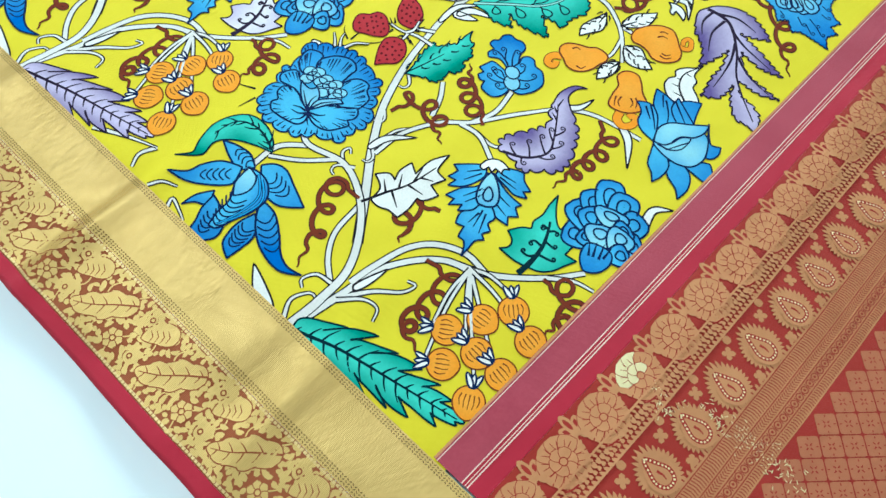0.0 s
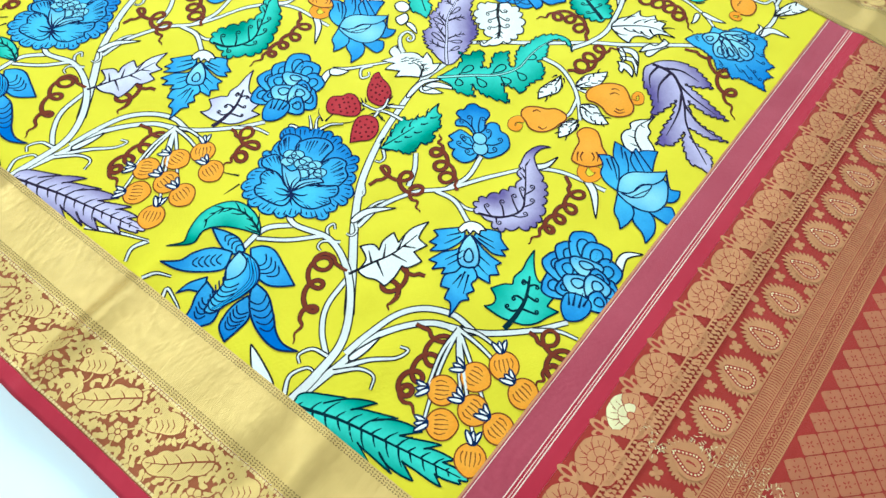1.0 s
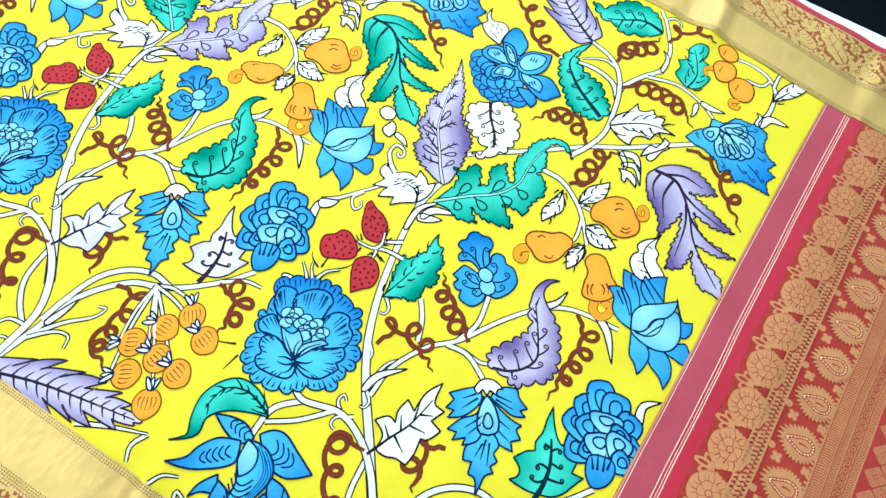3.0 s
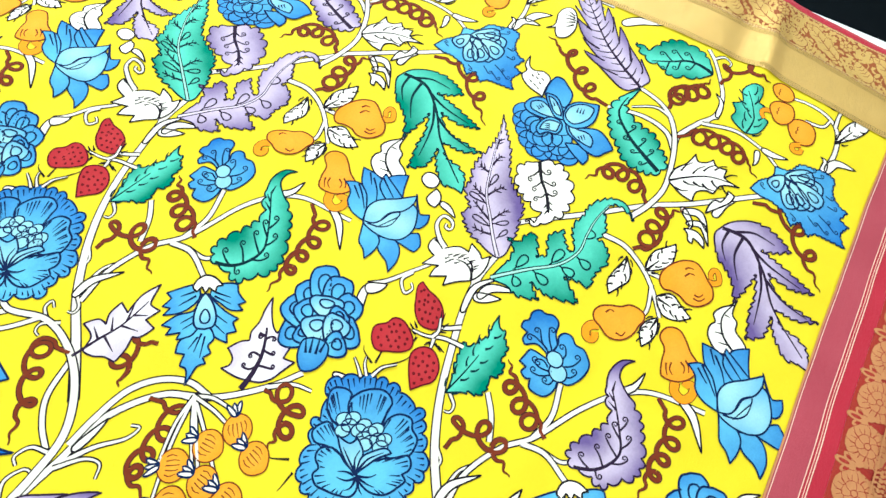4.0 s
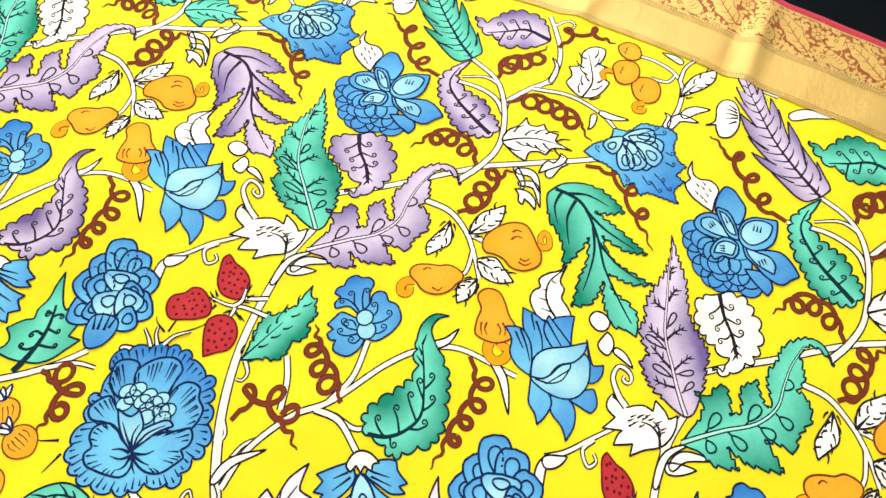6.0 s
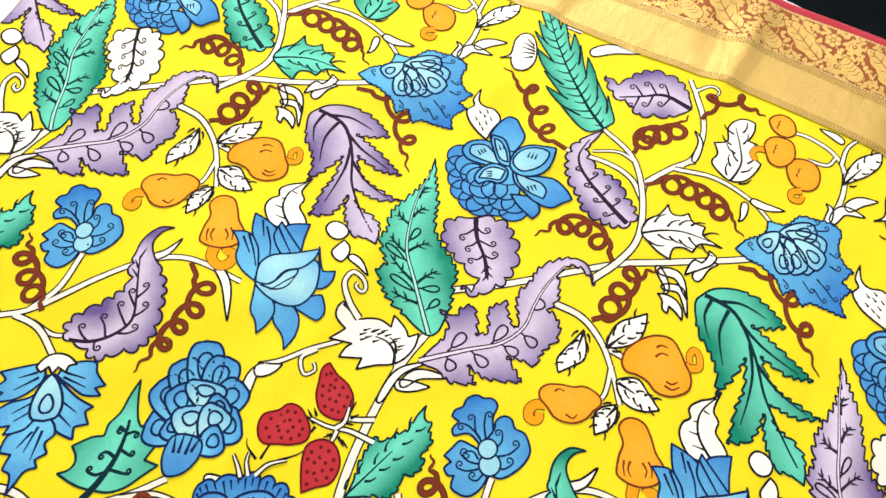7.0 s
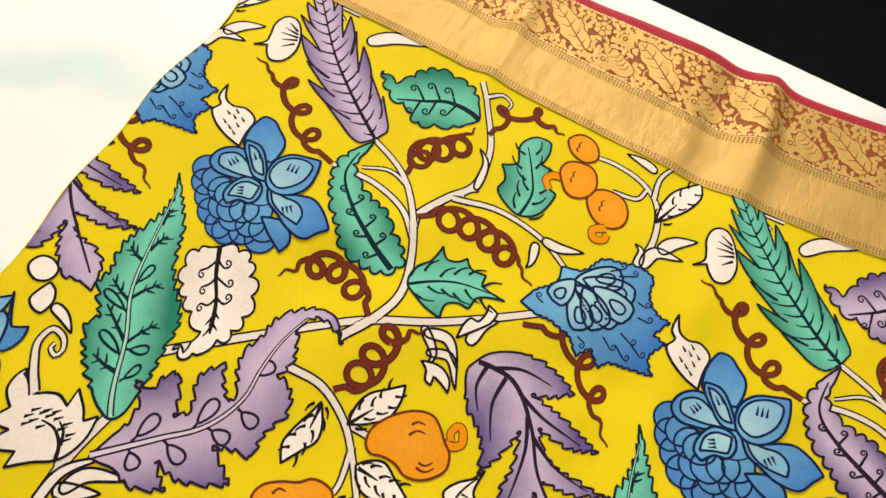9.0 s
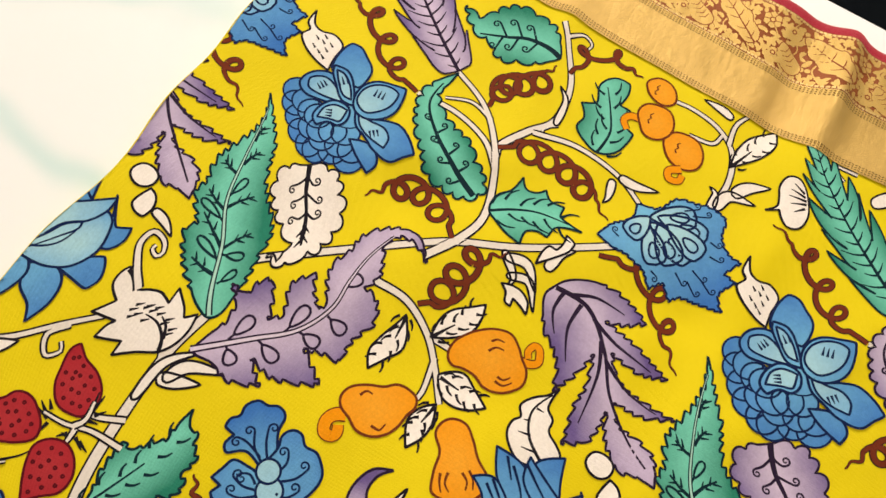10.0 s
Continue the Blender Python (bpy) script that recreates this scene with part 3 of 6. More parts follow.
def dashes(d, pts, reach, count=5, key="deepteal", w=2.0):
    """Short brush strokes along both sides of a midline."""
    path = curve(pts, 1.5, False)
    s, t, n, length = along(path)
    for i in range(count):
        j = int((i + 0.6) / (count + 0.4) * (len(path) - 2))
        for hand in (1, -1):
            p = path[j] + n[j] * hand * reach * (0.14 + 0.10 * ((i + hand) % 3))
            ink(d, [p, p + t[j] * reach * 0.22 + n[j] * hand * reach * 0.22, p + t[j] * reach * 0.5 + n[j] * hand * reach * 0.30], w, w * 0.5, key)


def barbs(d, pts, reach, count=9, key="deepteal", w=2.0):
    """Veins of uneven length from a dark midrib."""
    path = curve(pts, 1.5, False)
    s, t, n, length = along(path)
    d.line(path, w * 1.5, w * 0.6, key, 1.2)
    for i in range(count):
        j = int((i + 0.4) / count * (len(path) - 2))
        for hand in (1, -1):
            L = reach * (0.55 + 0.45 * math.sin(2.4 * i + hand)) * (1 - 0.45 * s[j])
            p = path[j]
            ink(d, [p, p + t[j] * L * 0.45 + n[j] * hand * L * 0.4, p + t[j] * L + n[j] * hand * L * 0.7], w, w * 0.4, key)


# ---- the printed panel: figures in millimetres from the panel's root at the border ----
def ink_stems():
    d = Drawing(0.0)
    stem(d, [(153, -94), (145, -65), (121, -39), (88, -20), (51, -15), (-3, -4)], 5.0, 7.0)
    stem(d, [(161, -101), (163, -74), (151, -46), (128, -26), (93, -16), (64, -12)], 5.0, 6.0)
    stem(d, [(145, -65), (164, -109), (198, -151), (228, -176)], 5.5, 4.5)
    stem(d, [(198, -151), (213, -173), (218, -194)], 4.0, 2.0)
    stem(d, [(129, 43), (92, 38), (68, 23), (51, 2)], 4.5, 4.5)
    stem(d, [(162, 160), (145, 136), (154, 92), (139, 53), (109, 21), (70, -1), (29, -4), (-4, -1)], 5.0, 8.0)
    stem(d, [(88, 158), (121, 155), (146, 131)], 5.5, 5.0)
    stem(d, [(106, 154), (126, 125), (155, 97)], 3.5, 4.5)
    stem(d, [(98, 13), (146, 50), (192, 85), (247, 116), (312, 137), (396, 144), (455, 136)], 8.5, 6.0)
    stem(d, [(51, 0), (48, 17), (35, 24), (29, 17)], 3.0, 1.5)
    stem(d, [(154, 92), (164, 102), (173, 100), (168, 94)], 3.0, 1.2)
    stem(d, [(158, 78), (148, 94), (139, 94), (137, 88)], 3.0, 1.2)
    stem(d, [(-4, 7), (14, 16), (30, 8), (31, 1)], 3.5, 1.5)
    stem(d, [(42, -15), (60, -33), (63, -49), (51, -55)], 3.5, 1.2)
    stem(d, [(48, -17), (72, -34), (91, -55), (105, -60), (103, -51)], 4.5, 1.5)
    stem(d, [(186, 76), (225, 73), (263, 52), (290, 23), (341, -8), (374, -36), (395, -71), (400, -127)], 4.5, 4.0)
    stem(d, [(196, 84), (224, 80), (239, 68)], 3.5, 1.5)
    stem(d, [(277, 34), (278, 7), (263, -23)], 4.5, 4.5)
    stem(d, [(280, 14), (279, -9), (286, -21)], 3.0, 3.0)
    stem(d, [(286, 26), (317, 16), (354, 20)], 4.5, 4.5)
    stem(d, [(265, 64), (289, 73), (309, 86)], 4.5, 4.5)
    stem(d, [(355, 138), (346, 158), (348, 172)], 3.5, 2.5)
    stem(d, [(469, 161), (497, 135), (546, 69), (592, 8), (623, -44), (681, -126)], 5.5, 5.0)
    stem(d, [(568, 21), (596, 6), (627, -1), (667, 10), (704, 31), (726, 54), (742, 92)], 6.0, 3.5)
    stem(d, [(681, 17), (695, 18), (722, 4), (747, -12), (785, -9), (824, 13), (844, 28)], 5.5, 4.0)
    stem(d, [(724, 0), (735, -40), (729, -84), (712, -117)], 4.0, 3.0)
    stem(d, [(671, 12), (692, 34), (701, 66), (699, 105)], 4.0, 4.0)
    stem(d, [(531, 43), (530, 13), (516, -14), (496, -33), (474, -49)], 5.0, 3.5)
    stem(d, [(515, -14), (515, -30), (514, -42)], 4.5, 3.5)
    stem(d, [(503, -29), (479, -33), (469, -32)], 3.5, 3.0)
    stem(d, [(734, -163), (775, -170), (810, -163), (826, -145), (831, -118), (829, -98)], 5.0, 3.0)
    stem(d, [(816, -158), (840, -158), (860, -168)], 4.0, 2.0)
    stem(d, [(803, -123), (808, -144), (822, -150)], 3.0, 2.5)
    stem(d, [(853, 166), (851, 190), (840, 176)], 3.0, 1.0)
    stem(d, [(832, 17), (843, 5), (839, -6), (831, -5)], 3.0, 1.2)
    stem(d, [(713, 36), (719, 59), (709, 82)], 3.0, 1.5)
    stem(d, [(425, 203), (419, 173), (409, 150), (393, 142)], 3.5, 3.5)
    stem(d, [(4, 320), (20, 286), (34, 249)], 4.5, 1.0)
    stem(d, [(34, 249), (17, 256), (2, 250)], 4.0, 2.0)
    stem(d, [(-1, 215), (12, 208), (19, 194)], 3.0, 1.0)
    stem(d, [(-4, 183), (7, 187), (2, 169), (-2, 159)], 3.0, 1.0)
    for at, turn in (([(291, 122)], 1), ([(237, 109)], 1), ([(189, 82)], 1), ([(744, -16)], -1)):
        x, y = at[0]
        stem(d, [(x, y), (x - 9, y - 9 * turn), (x - 17, y - 8 * turn), (x - 18, y - 2 * turn)], 3.0, 1.0)
    return d


def bracts():
    out = []
    for pts, hw in (
            ([(61, -19), (80, -24), (99, -28)], 4.0),
            ([(186, 86), (210, 80), (232, 57)], 4.5),
            ([(310, -192), (337, -187), (353, -203)], 5.0),
            ([(-10, 20), (0, 44), (15, 71)], 7.5),
            ([(391, 134), (408, 124), (418, 96)], 5.0),
            ([(369, 144), (401, 141), (424, 120)], 4.0),
            ([(403, -98), (390, -117), (361, -137)], 4.5),
            ([(376, -35), (391, -50), (411, -56)], 4.0),
            ([(606, -32), (610, -51), (593, -68)], 4.5),
            ([(610, -29), (595, -46), (584, -46)], 3.5),
            ([(244, 240), (249, 222), (244, 214)], 3.5),
            ([(593, -41), (598, -59), (578, -74)], 3.6),
            ([(615, -66), (633, -70), (644, -80)], 5.0),
            ([(724, -80), (707, -83), (699, -81)], 4.0),
            ([(729, -84), (729, -100), (735, -121)], 4.5),
            ([(747, -169), (766, -176), (771, -200)], 5.5),
            ([(742, -165), (760, -164), (765, -157)], 4.0),
            ([(742, -14), (768, -12), (780, -1)], 3.5),
            ([(390, 139), (395, 125), (402, 109)], 5.5),
            ([(476, 242), (473, 229), (466, 215)], 4.0),
            ([(769, 266), (784, 255), (795, 237)], 6.0),
            ([(830, 146), (847, 124), (856, 91)], 7.0),
            ([(844, -153), (847, -141), (848, -123)], 4.5)):
        d = Drawing(3.0)
        sprig(d, pts, hw)
        out.append(d)
    for (x0, y0), (x1, y1) in ([(277, 210), (282, 223)], [(279, 207), (296, 207)], [(280, 199), (297, 182)], [(154, 233), (146, 249)], [(146, 223), (129, 226)]):
        d = Drawing(3.0)
        d.line(smooth([(x0, y0), (x1, y1), (x1 + (x1 - x0) * 0.4 + 3, y1 + (y1 - y0) * 0.3)], 1.5), 2.6, 0.8, "ink")
        out.append(d)
    return out


def scroll():
    d = Drawing(5.0)
    stem(d, [(343, 258), (357, 242), (380, 223), (401, 203)], 3.5, 3.0)
    sprig(d, [(337, 258), (346, 246), (355, 238)], 6.0)
    stem(d, [(383, 218), (369, 226), (358, 216), (366, 209), (371, 214)], 3.5, 1.5)
    return d


def vine_tendrils():
    out = []
    for pts, loops, r0, r1, hand in (
            ([(136, 49), (131, 79), (105, 70), (80, 54), (40, 37)], 3, 8.5, 6.0, 1),
            ([(132, -49), (134, -77), (101, -80), (70, -80), (57, -115)], 4, 8.5, 5.5, 1),
            ([(194, -149), (195, -184), (168, -187), (148, -185)], 3, 9.0, 7.0, 1),
            ([(181, -23), (175, -1), (159, -2), (126, -16)], 2, 7.5, 9.0, -1),
            ([(240, 102), (269, 93), (265, 64), (242, 31)], 3, 7.5, 8.0, 1),
            ([(292, 14), (307, 36), (322, 58), (348, 77)], 3, 8.5, 6.5, 1),
            ([(393, -78), (370, -101), (329, -98), (282, -92)], 4, 8.0, 5.5, 1),
            ([(652, -98), (661, -135), (631, -174), (595, -208)], 3, 8.5, 8.0, 1),
            ([(532, 4), (549, -11), (587, -15), (610, -33)], 3, 9.0, 7.0, 1),
            ([(594, 10), (614, 32), (618, 64), (588, 91)], 3, 8.0, 7.0, 1),
            ([(691, 19), (709, -8), (708, -52), (686, -92)], 4, 9.0, 8.0, -1),
            ([(724, 45), (754, 44), (769, 23), (797, 12)], 4, 8.0, 8.5, -1),
            ([(699, 106), (711, 141), (744, 179), (761, 224)], 3, 7.5, 7.0, -1),
            ([(797, -2), (826, -9), (838, -30), (834, -64)], 2, 8.0, 5.5, 1)):
        d = Drawing(4.0)
        tendril(d, pts, loops, r0 * 1.3, r1 * 1.3, 4.7, hand=hand)
        out.append(d)
    return out


def panel_leaves():
    """name, drawing, colours of the four panels."""
    out = []

    def add(name, spine, hw, colours, base=6.0, **kw):
        d = Drawing(base + 1.3 * (len(out) % 4))
        leaf(d, spine, hw, **kw)
        out.append((name, d, colours.split()))

    add("long_leaf", [(-5, -5), (12, -55), (24, -108), (39, -181)], 27, "teal purple teal teal", teeth=7, depth=0.58, kind="saw", a=0.35, b=0.75, style="hatch", lean=1.0, veins=13, pale=-0.1, gain=0.9)
    add("plume_leaf", [(740, 86), (767, 124), (804, 167), (862, 218)], 30, "purple teal purple purple", base=8.0, teeth=7, depth=0.56, kind="saw", a=0.28, b=0.62, style="hatch", lean=1.1, veins=14, pale=-0.05, gain=0.9)
    return out


def drawn_leaves():
    """The figures with a free outline: name, drawing, colours of the four panels."""
    out = []

    def start(name, colours, base=6.0):
        d = Drawing(base + 1.3 * (len(out) % 4))
        out.append((name, d, colours.split()))
        return d

    d = start("upright_leaf", "purple teal teal teal")
    spine = [(445, 136), (482, 172), (512, 198), (557, 210), (610, 213)]
    shape(d, [(444, 135), (445, 148), (450, 165), (457, 188), (467, 203), (478, 211), (485, 207), (496, 217), (508, 226), (518, 224), (530, 228), (545, 229), (565, 222), (582, 216), (600, 213), (624, 218), (596, 200), (578, 190), (561, 186), (546, 180), (534, 168), (525, 154), (514, 143), (496, 138), (480, 132), (465, 130), (450, 130)],
          heart=spine, reach=34.0, pale=-0.05, teeth=(9.5, 5.0, "saw", (0.06, 0.94)))
    rib(d, spine)
    for a, b in zip([(467, 156), (482, 172), (506, 193), (538, 207), (483, 171), (509, 195), (548, 207), (572, 210)], [(464, 188), (496, 208), (514, 218), (543, 223), (505, 160), (530, 181), (566, 200), (590, 208)]):
        twig(d, a, b)
    for a, b in zip([(474, 162), (498, 187), (479, 168), (517, 200), (464, 150)], [(478, 197), (504, 217), (489, 149), (539, 196), (479, 144)]):
        vein_drop(d, a, b, 2.6)

    d = start("feather_leaf", "teal purple purple purple", 9.0)
    spine = [(419, 131), (449, 97), (471, 72), (498, 59), (520, 59), (544, 57), (571, 49)]
    shape(d, [(418, 131), (436, 126), (450, 122), (464, 126), (471, 139), (473, 122), (482, 122), (491, 114), (483, 104), (467, 96), (474, 88), (496, 97), (512, 86), (499, 77), (491, 67), (499, 66), (513, 75), (526, 78), (541, 73), (557, 71), (567, 65), (580, 49), (581, 32), (565, 17), (574, 33), (572, 46), (560, 51), (547, 45), (533, 41), (522, 46), (518, 33), (501, 25), (492, 29), (481, 33), (465, 33), (464, 47), (461, 60), (443, 37), (434, 57), (431, 70), (436, 89), (422, 74), (414, 95), (419, 112), (418, 123)],
          heart=spine, reach=44.0, pale=0.05, teeth=(10.0, 3.8, "saw", (0.03, 0.97)))
    rib(d, spine, w0=6.0, w1=2.4)
    for a, b in zip([(439, 112), (464, 80), (435, 111), (450, 93), (470, 71), (490, 59), (513, 59)], [(462, 106), (489, 75), (425, 99), (443, 73), (468, 53), (485, 41), (528, 53)]):
        vein_drop(d, a, b, 4.0)

    d = start("pendant_leaf", "purple teal purple purple")
    spine = [(607, -80), (607, -110), (581, -139), (550, -160), (509, -208)]
    shape(d, [(606, -78), (616, -84), (626, -98), (631, -112), (632, -128), (628, -146), (621, -162), (610, -145), (604, -130), (601, -149), (597, -167), (592, -186), (589, -202), (579, -176), (582, -146), (567, -158), (561, -173), (560, -193), (558, -214), (548, -193), (547, -166), (532, -177), (528, -197), (520, -210), (498, -218), (500, -204), (498, -190), (505, -182), (517, -172), (537, -164), (515, -163), (505, -158), (498, -144), (516, -141), (531, -139), (544, -140), (573, -133), (548, -127), (530, -119), (549, -112), (562, -100), (570, -89), (584, -80), (598, -75)],
          heart=spine, reach=42.0, pale=0.1, teeth=(10.0, 3.8, "saw", (0.05, 0.97)))
    ink(d, spine, 3.4, 1.4)
    for q in ([(608, -93), (618, -113), (618, -141)], [(601, -119), (591, -145), (586, -185)], [(574, -144), (561, -170), (556, -202)], [(606, -105), (583, -104), (556, -116)], [(587, -133), (562, -143), (517, -148)], [(609, -88), (589, -87), (572, -97)]):
        ink(d, q, 3.0, 0.9)

    d = start("oval_leaf", "teal teal teal teal")
    spine = [(291, 127), (317, 117), (338, 109), (369, 102)]
    shape(d, [(290, 126), (304, 127), (317, 130), (331, 131), (342, 130), (342, 121), (352, 114), (358, 107), (370, 106), (385, 103), (374, 98), (372, 91), (365, 88), (356, 81), (345, 84), (339, 79), (327, 82), (322, 90), (315, 88), (302, 94), (300, 105), (295, 116)],
          heart=spine, reach=24.0, pale=0.0, teeth=(9.0, 3.2, "saw", (0.05, 0.95)))
    ink(d, spine[:3], 1.6, 1.0)
    dashes(d, spine, 17.0, 6)

    d = start("paisley_leaf", "purple teal purple purple")
    spine = [(281, -23), (288, -41), (301, -54), (319, -61), (338, -54), (376, -31)]
    shape(d, [(417, -41), (411, -28), (394, -21), (377, -24), (363, -30), (350, -38), (337, -35), (318, -24), (301, -14), (290, -13), (281, -22), (281, -37), (276, -54), (289, -68), (301, -82), (318, -86), (335, -82), (350, -75), (362, -69), (375, -56), (384, -42), (395, -32), (408, -33)],
          heart=spine, reach=27.0, pale=0.0, teeth=(13.0, 6.0, "scallop", (0.13, 0.87)))
    ink(d, spine, 3.0, 1.4)
    for q, hand in (([(287, -38), (290, -30), (294, -24)], -1), ([(296, -50), (307, -41), (310, -36)], -1), ([(313, -60), (321, -49), (327, -42)], -1), ([(333, -56), (338, -49), (342, -44)], -1), ([(289, -44), (284, -47)], 1), ([(304, -56), (308, -65), (314, -70)], 1), ([(323, -60), (331, -65), (337, -67)], 1), ([(341, -53), (349, -56), (354, -57)], 1)):
        curl(d, q, 3.4, hand)
    for a, b in zip([(359, -42), (367, -36), (376, -31)], [(364, -31), (373, -28), (388, -30)]):
        ink(d, [a, b], 2.2, 0.8)

    d = start("cluster_leaf", "white purple white white")
    spine = [(584, 149), (562, 139), (546, 126), (527, 116)]
    shape(d, [(582, 152), (570, 169), (556, 174), (541, 168), (531, 155), (524, 139), (516, 120), (508, 119), (501, 131), (503, 113), (514, 107), (525, 98), (539, 94), (555, 94), (569, 99), (581, 110), (590, 119), (591, 137)],
          heart=spine, reach=42.0, pale=0.0, teeth=(16.0, 7.0, "scallop", (0.02, 0.98)))
    ink(d, spine, 4.2, 2.0)
    for q, hand in (([(573, 145), (563, 150), (558, 155)], 1), ([(561, 137), (552, 141), (548, 145)], 1), ([(547, 127), (539, 130), (537, 136)], 1), ([(574, 144), (571, 135), (573, 132)], 1), ([(561, 137), (560, 126), (560, 123)], 1), ([(548, 128), (547, 117), (551, 114)], 1)):
        curl(d, q, 3.6, hand)
    twig(d, [(546, 126)][0], [(523, 112)][0], 9.0, 3.2)

    d = start("maple_leaf", "teal lilac teal teal")
    spine = [(182, -126), (199, -128), (223, -126), (249, -115)]
    shape(d, [(194, -131), (190, -115), (190, -95), (197, -101), (204, -100), (211, -89), (224, -98), (229, -105), (237, -102), (250, -104), (265, -102), (280, -102), (266, -110), (252, -122), (249, -128), (256, -131), (249, -137), (246, -149), (236, -149), (230, -149), (232, -162), (220, -156), (207, -150), (198, -141)],
          heart=spine, reach=48.0, pale=0.0)
    ink(d, spine, 5.0, 2.2)
    for q, hand in (([(208, -127), (203, -122), (202, -115)], -1), ([(220, -126), (220, -116), (217, -114)], 1), ([(227, -123), (227, -132), (227, -136)], 1), ([(211, -128), (213, -137), (215, -144)], 1), ([(237, -120), (243, -125), (244, -128)], -1), ([(240, -118), (241, -112), (238, -112)], 1)):
        curl(d, q, 2.4, hand, 3.0)

    d = start("vine_leaf", "white lilac white white")
    spine = [(134, 45), (159, 34), (181, 23), (216, 15)]
    shape(d, [(143, 39), (159, 42), (167, 57), (178, 46), (176, 37), (187, 41), (203, 38), (196, 26), (219, 25), (237, 15), (214, 11), (212, -2), (197, 5), (193, -9), (177, 0), (176, 5), (161, 3), (146, 5), (146, 17), (142, 28)],
          heart=spine, reach=48.0, pale=0.1)
    ink(d, spine, 2.6, 1.2)
    for a, b in zip([(159, 34), (171, 27), (188, 21), (164, 30), (181, 23), (196, 19)], [(169, 46), (186, 36), (209, 26), (154, 13), (183, 4), (202, 6)]):
        ink(d, [a, b], 2.2, 0.8)

    d = start("wavy_leaf", "teal purple teal teal", 8.0)
    spine = [(639, 15), (651, 39), (672, 70), (697, 91), (721, 91)]
    shape(d, [(738, 85), (722, 96), (701, 102), (681, 96), (662, 84), (648, 70), (635, 59), (630, 42), (633, 19), (646, 10), (660, 17), (668, 29), (680, 40), (687, 61), (697, 79), (709, 88), (726, 86)],
          heart=spine, reach=24.0, pale=0.0, teeth=(12.0, 5.5, "scallop", (0.06, 0.94)))
    ink(d, spine, 4.2, 1.2)
    for q, hand in (([(647, 29), (638, 36)], -1), ([(654, 44), (649, 52)], -1), ([(665, 60), (663, 68)], -1), ([(681, 78), (680, 84)], -1), ([(651, 36), (659, 32)], 1), ([(660, 50), (670, 47)], 1), ([(673, 69), (681, 65)], 1)):
        curl(d, q, 3.0, hand, 2.4)

    d = start("scalloped_leaf", "teal purple teal teal")
    spine = [(806, 13), (810, 46), (798, 68), (787, 90)]
    shape(d, [(806, 13), (788, 29), (781, 45), (774, 62), (784, 77), (785, 90), (793, 104), (808, 116), (805, 97), (824, 86), (837, 71), (839, 55), (834, 34)],
          heart=spine, reach=32.0, pale=0.0, teeth=(15.0, 5.5, "scallop", (0.05, 0.95)))
    ink(d, spine, 4.4, 1.4)
    for q, hand in (([(809, 39), (797, 42)], -1), ([(805, 57), (790, 57)], -1), ([(797, 70), (783, 70)], -1), ([(809, 39), (823, 50)], 1), ([(807, 54), (819, 66)], 1), ([(799, 67), (809, 79)], 1)):
        curl(d, q, 4.0, hand, 2.4)

    d = start("spray_leaf", "teal white teal teal")
    spine = [(740, -57), (765, -60), (783, -52), (804, -39)]
    shape(d, [(819, -56), (818, -42), (803, -32), (784, -37), (776, -25), (765, -33), (753, -31), (743, -45), (740, -57), (749, -72), (774, -79), (779, -66), (794, -68), (794, -57), (809, -59)],
          heart=spine, reach=34.0, pale=0.0)
    ink(d, spine, 2.2, 1.0)
    dashes(d, spine, 26.0, 6)

    d = start("fan_leaf", "white white teal teal")
    spine = [(635, -2), (647, -17), (657, -36), (662, -64)]
    shape(d, [(635, -2), (652, -1), (664, -9), (680, -12), (672, -19), (674, -28), (681, -34), (674, -41), (675, -54), (665, -55), (662, -77), (653, -56), (641, -53), (641, -45), (635, -36), (622, -37), (624, -24), (630, -10)],
          heart=spine, reach=40.0, pale=0.0)
    ink(d, spine, 2.2, 1.0)
    dashes(d, spine, 28.0, 6)

    d = start("hood_leaf", "teal teal teal teal")
    spine = [(113, 156), (121, 188), (111, 210), (85, 215)]
    shape(d, [(41, 227), (55, 214), (71, 222), (93, 227), (114, 219), (128, 203), (129, 182), (120, 162), (111, 154), (105, 173), (92, 197), (78, 207), (60, 205)],
          heart=spine, reach=30.0, pale=0.05)
    barbs(d, spine, 16.0, 9)

    d = start("curled_leaf", "white white white white")
    spine = [(473, -142), (489, -119), (507, -113), (527, -121)]
    shape(d, [(472, -142), (470, -130), (469, -119), (475, -109), (483, -103), (493, -103), (499, -107), (506, -103), (517, -109), (525, -118), (534, -123), (522, -122), (515, -123), (509, -130), (500, -131), (493, -141), (487, -147), (475, -146)],
          heart=spine, reach=40.0, pale=0.0)
    ink(d, spine, 2.2, 1.2)
    for a, b in zip([(481, -130), (490, -120), (500, -115), (511, -115)], [(479, -117), (488, -110), (498, -110), (511, -121)]):
        ink(d, [a, b], 1.6, 0.7)

    for o, spine in (
            ([(520, 7), (510, 10), (494, 16), (483, 18), (471, 12), (484, 3), (495, -4), (506, -2)], [(519, 6), (500, 5), (478, 11)]),
            ([(515, -18), (532, -17), (543, -21), (553, -31), (562, -40), (552, -43), (534, -42), (524, -33), (519, -26)], [(516, -19), (534, -29), (557, -38)]),
            ([(493, -38), (500, -45), (504, -55), (498, -67), (490, -81), (482, -71), (478, -58), (480, -48)], [(492, -40), (491, -57), (490, -77)]),
            ([(473, -47), (464, -37), (453, -33), (435, -41), (447, -49), (459, -51)], [(471, -47), (456, -43), (440, -41)]),
            ([(794, -166), (813, -166), (834, -173), (857, -195), (843, -198), (823, -190), (806, -177)], [(796, -167), (823, -179), (849, -193)])):
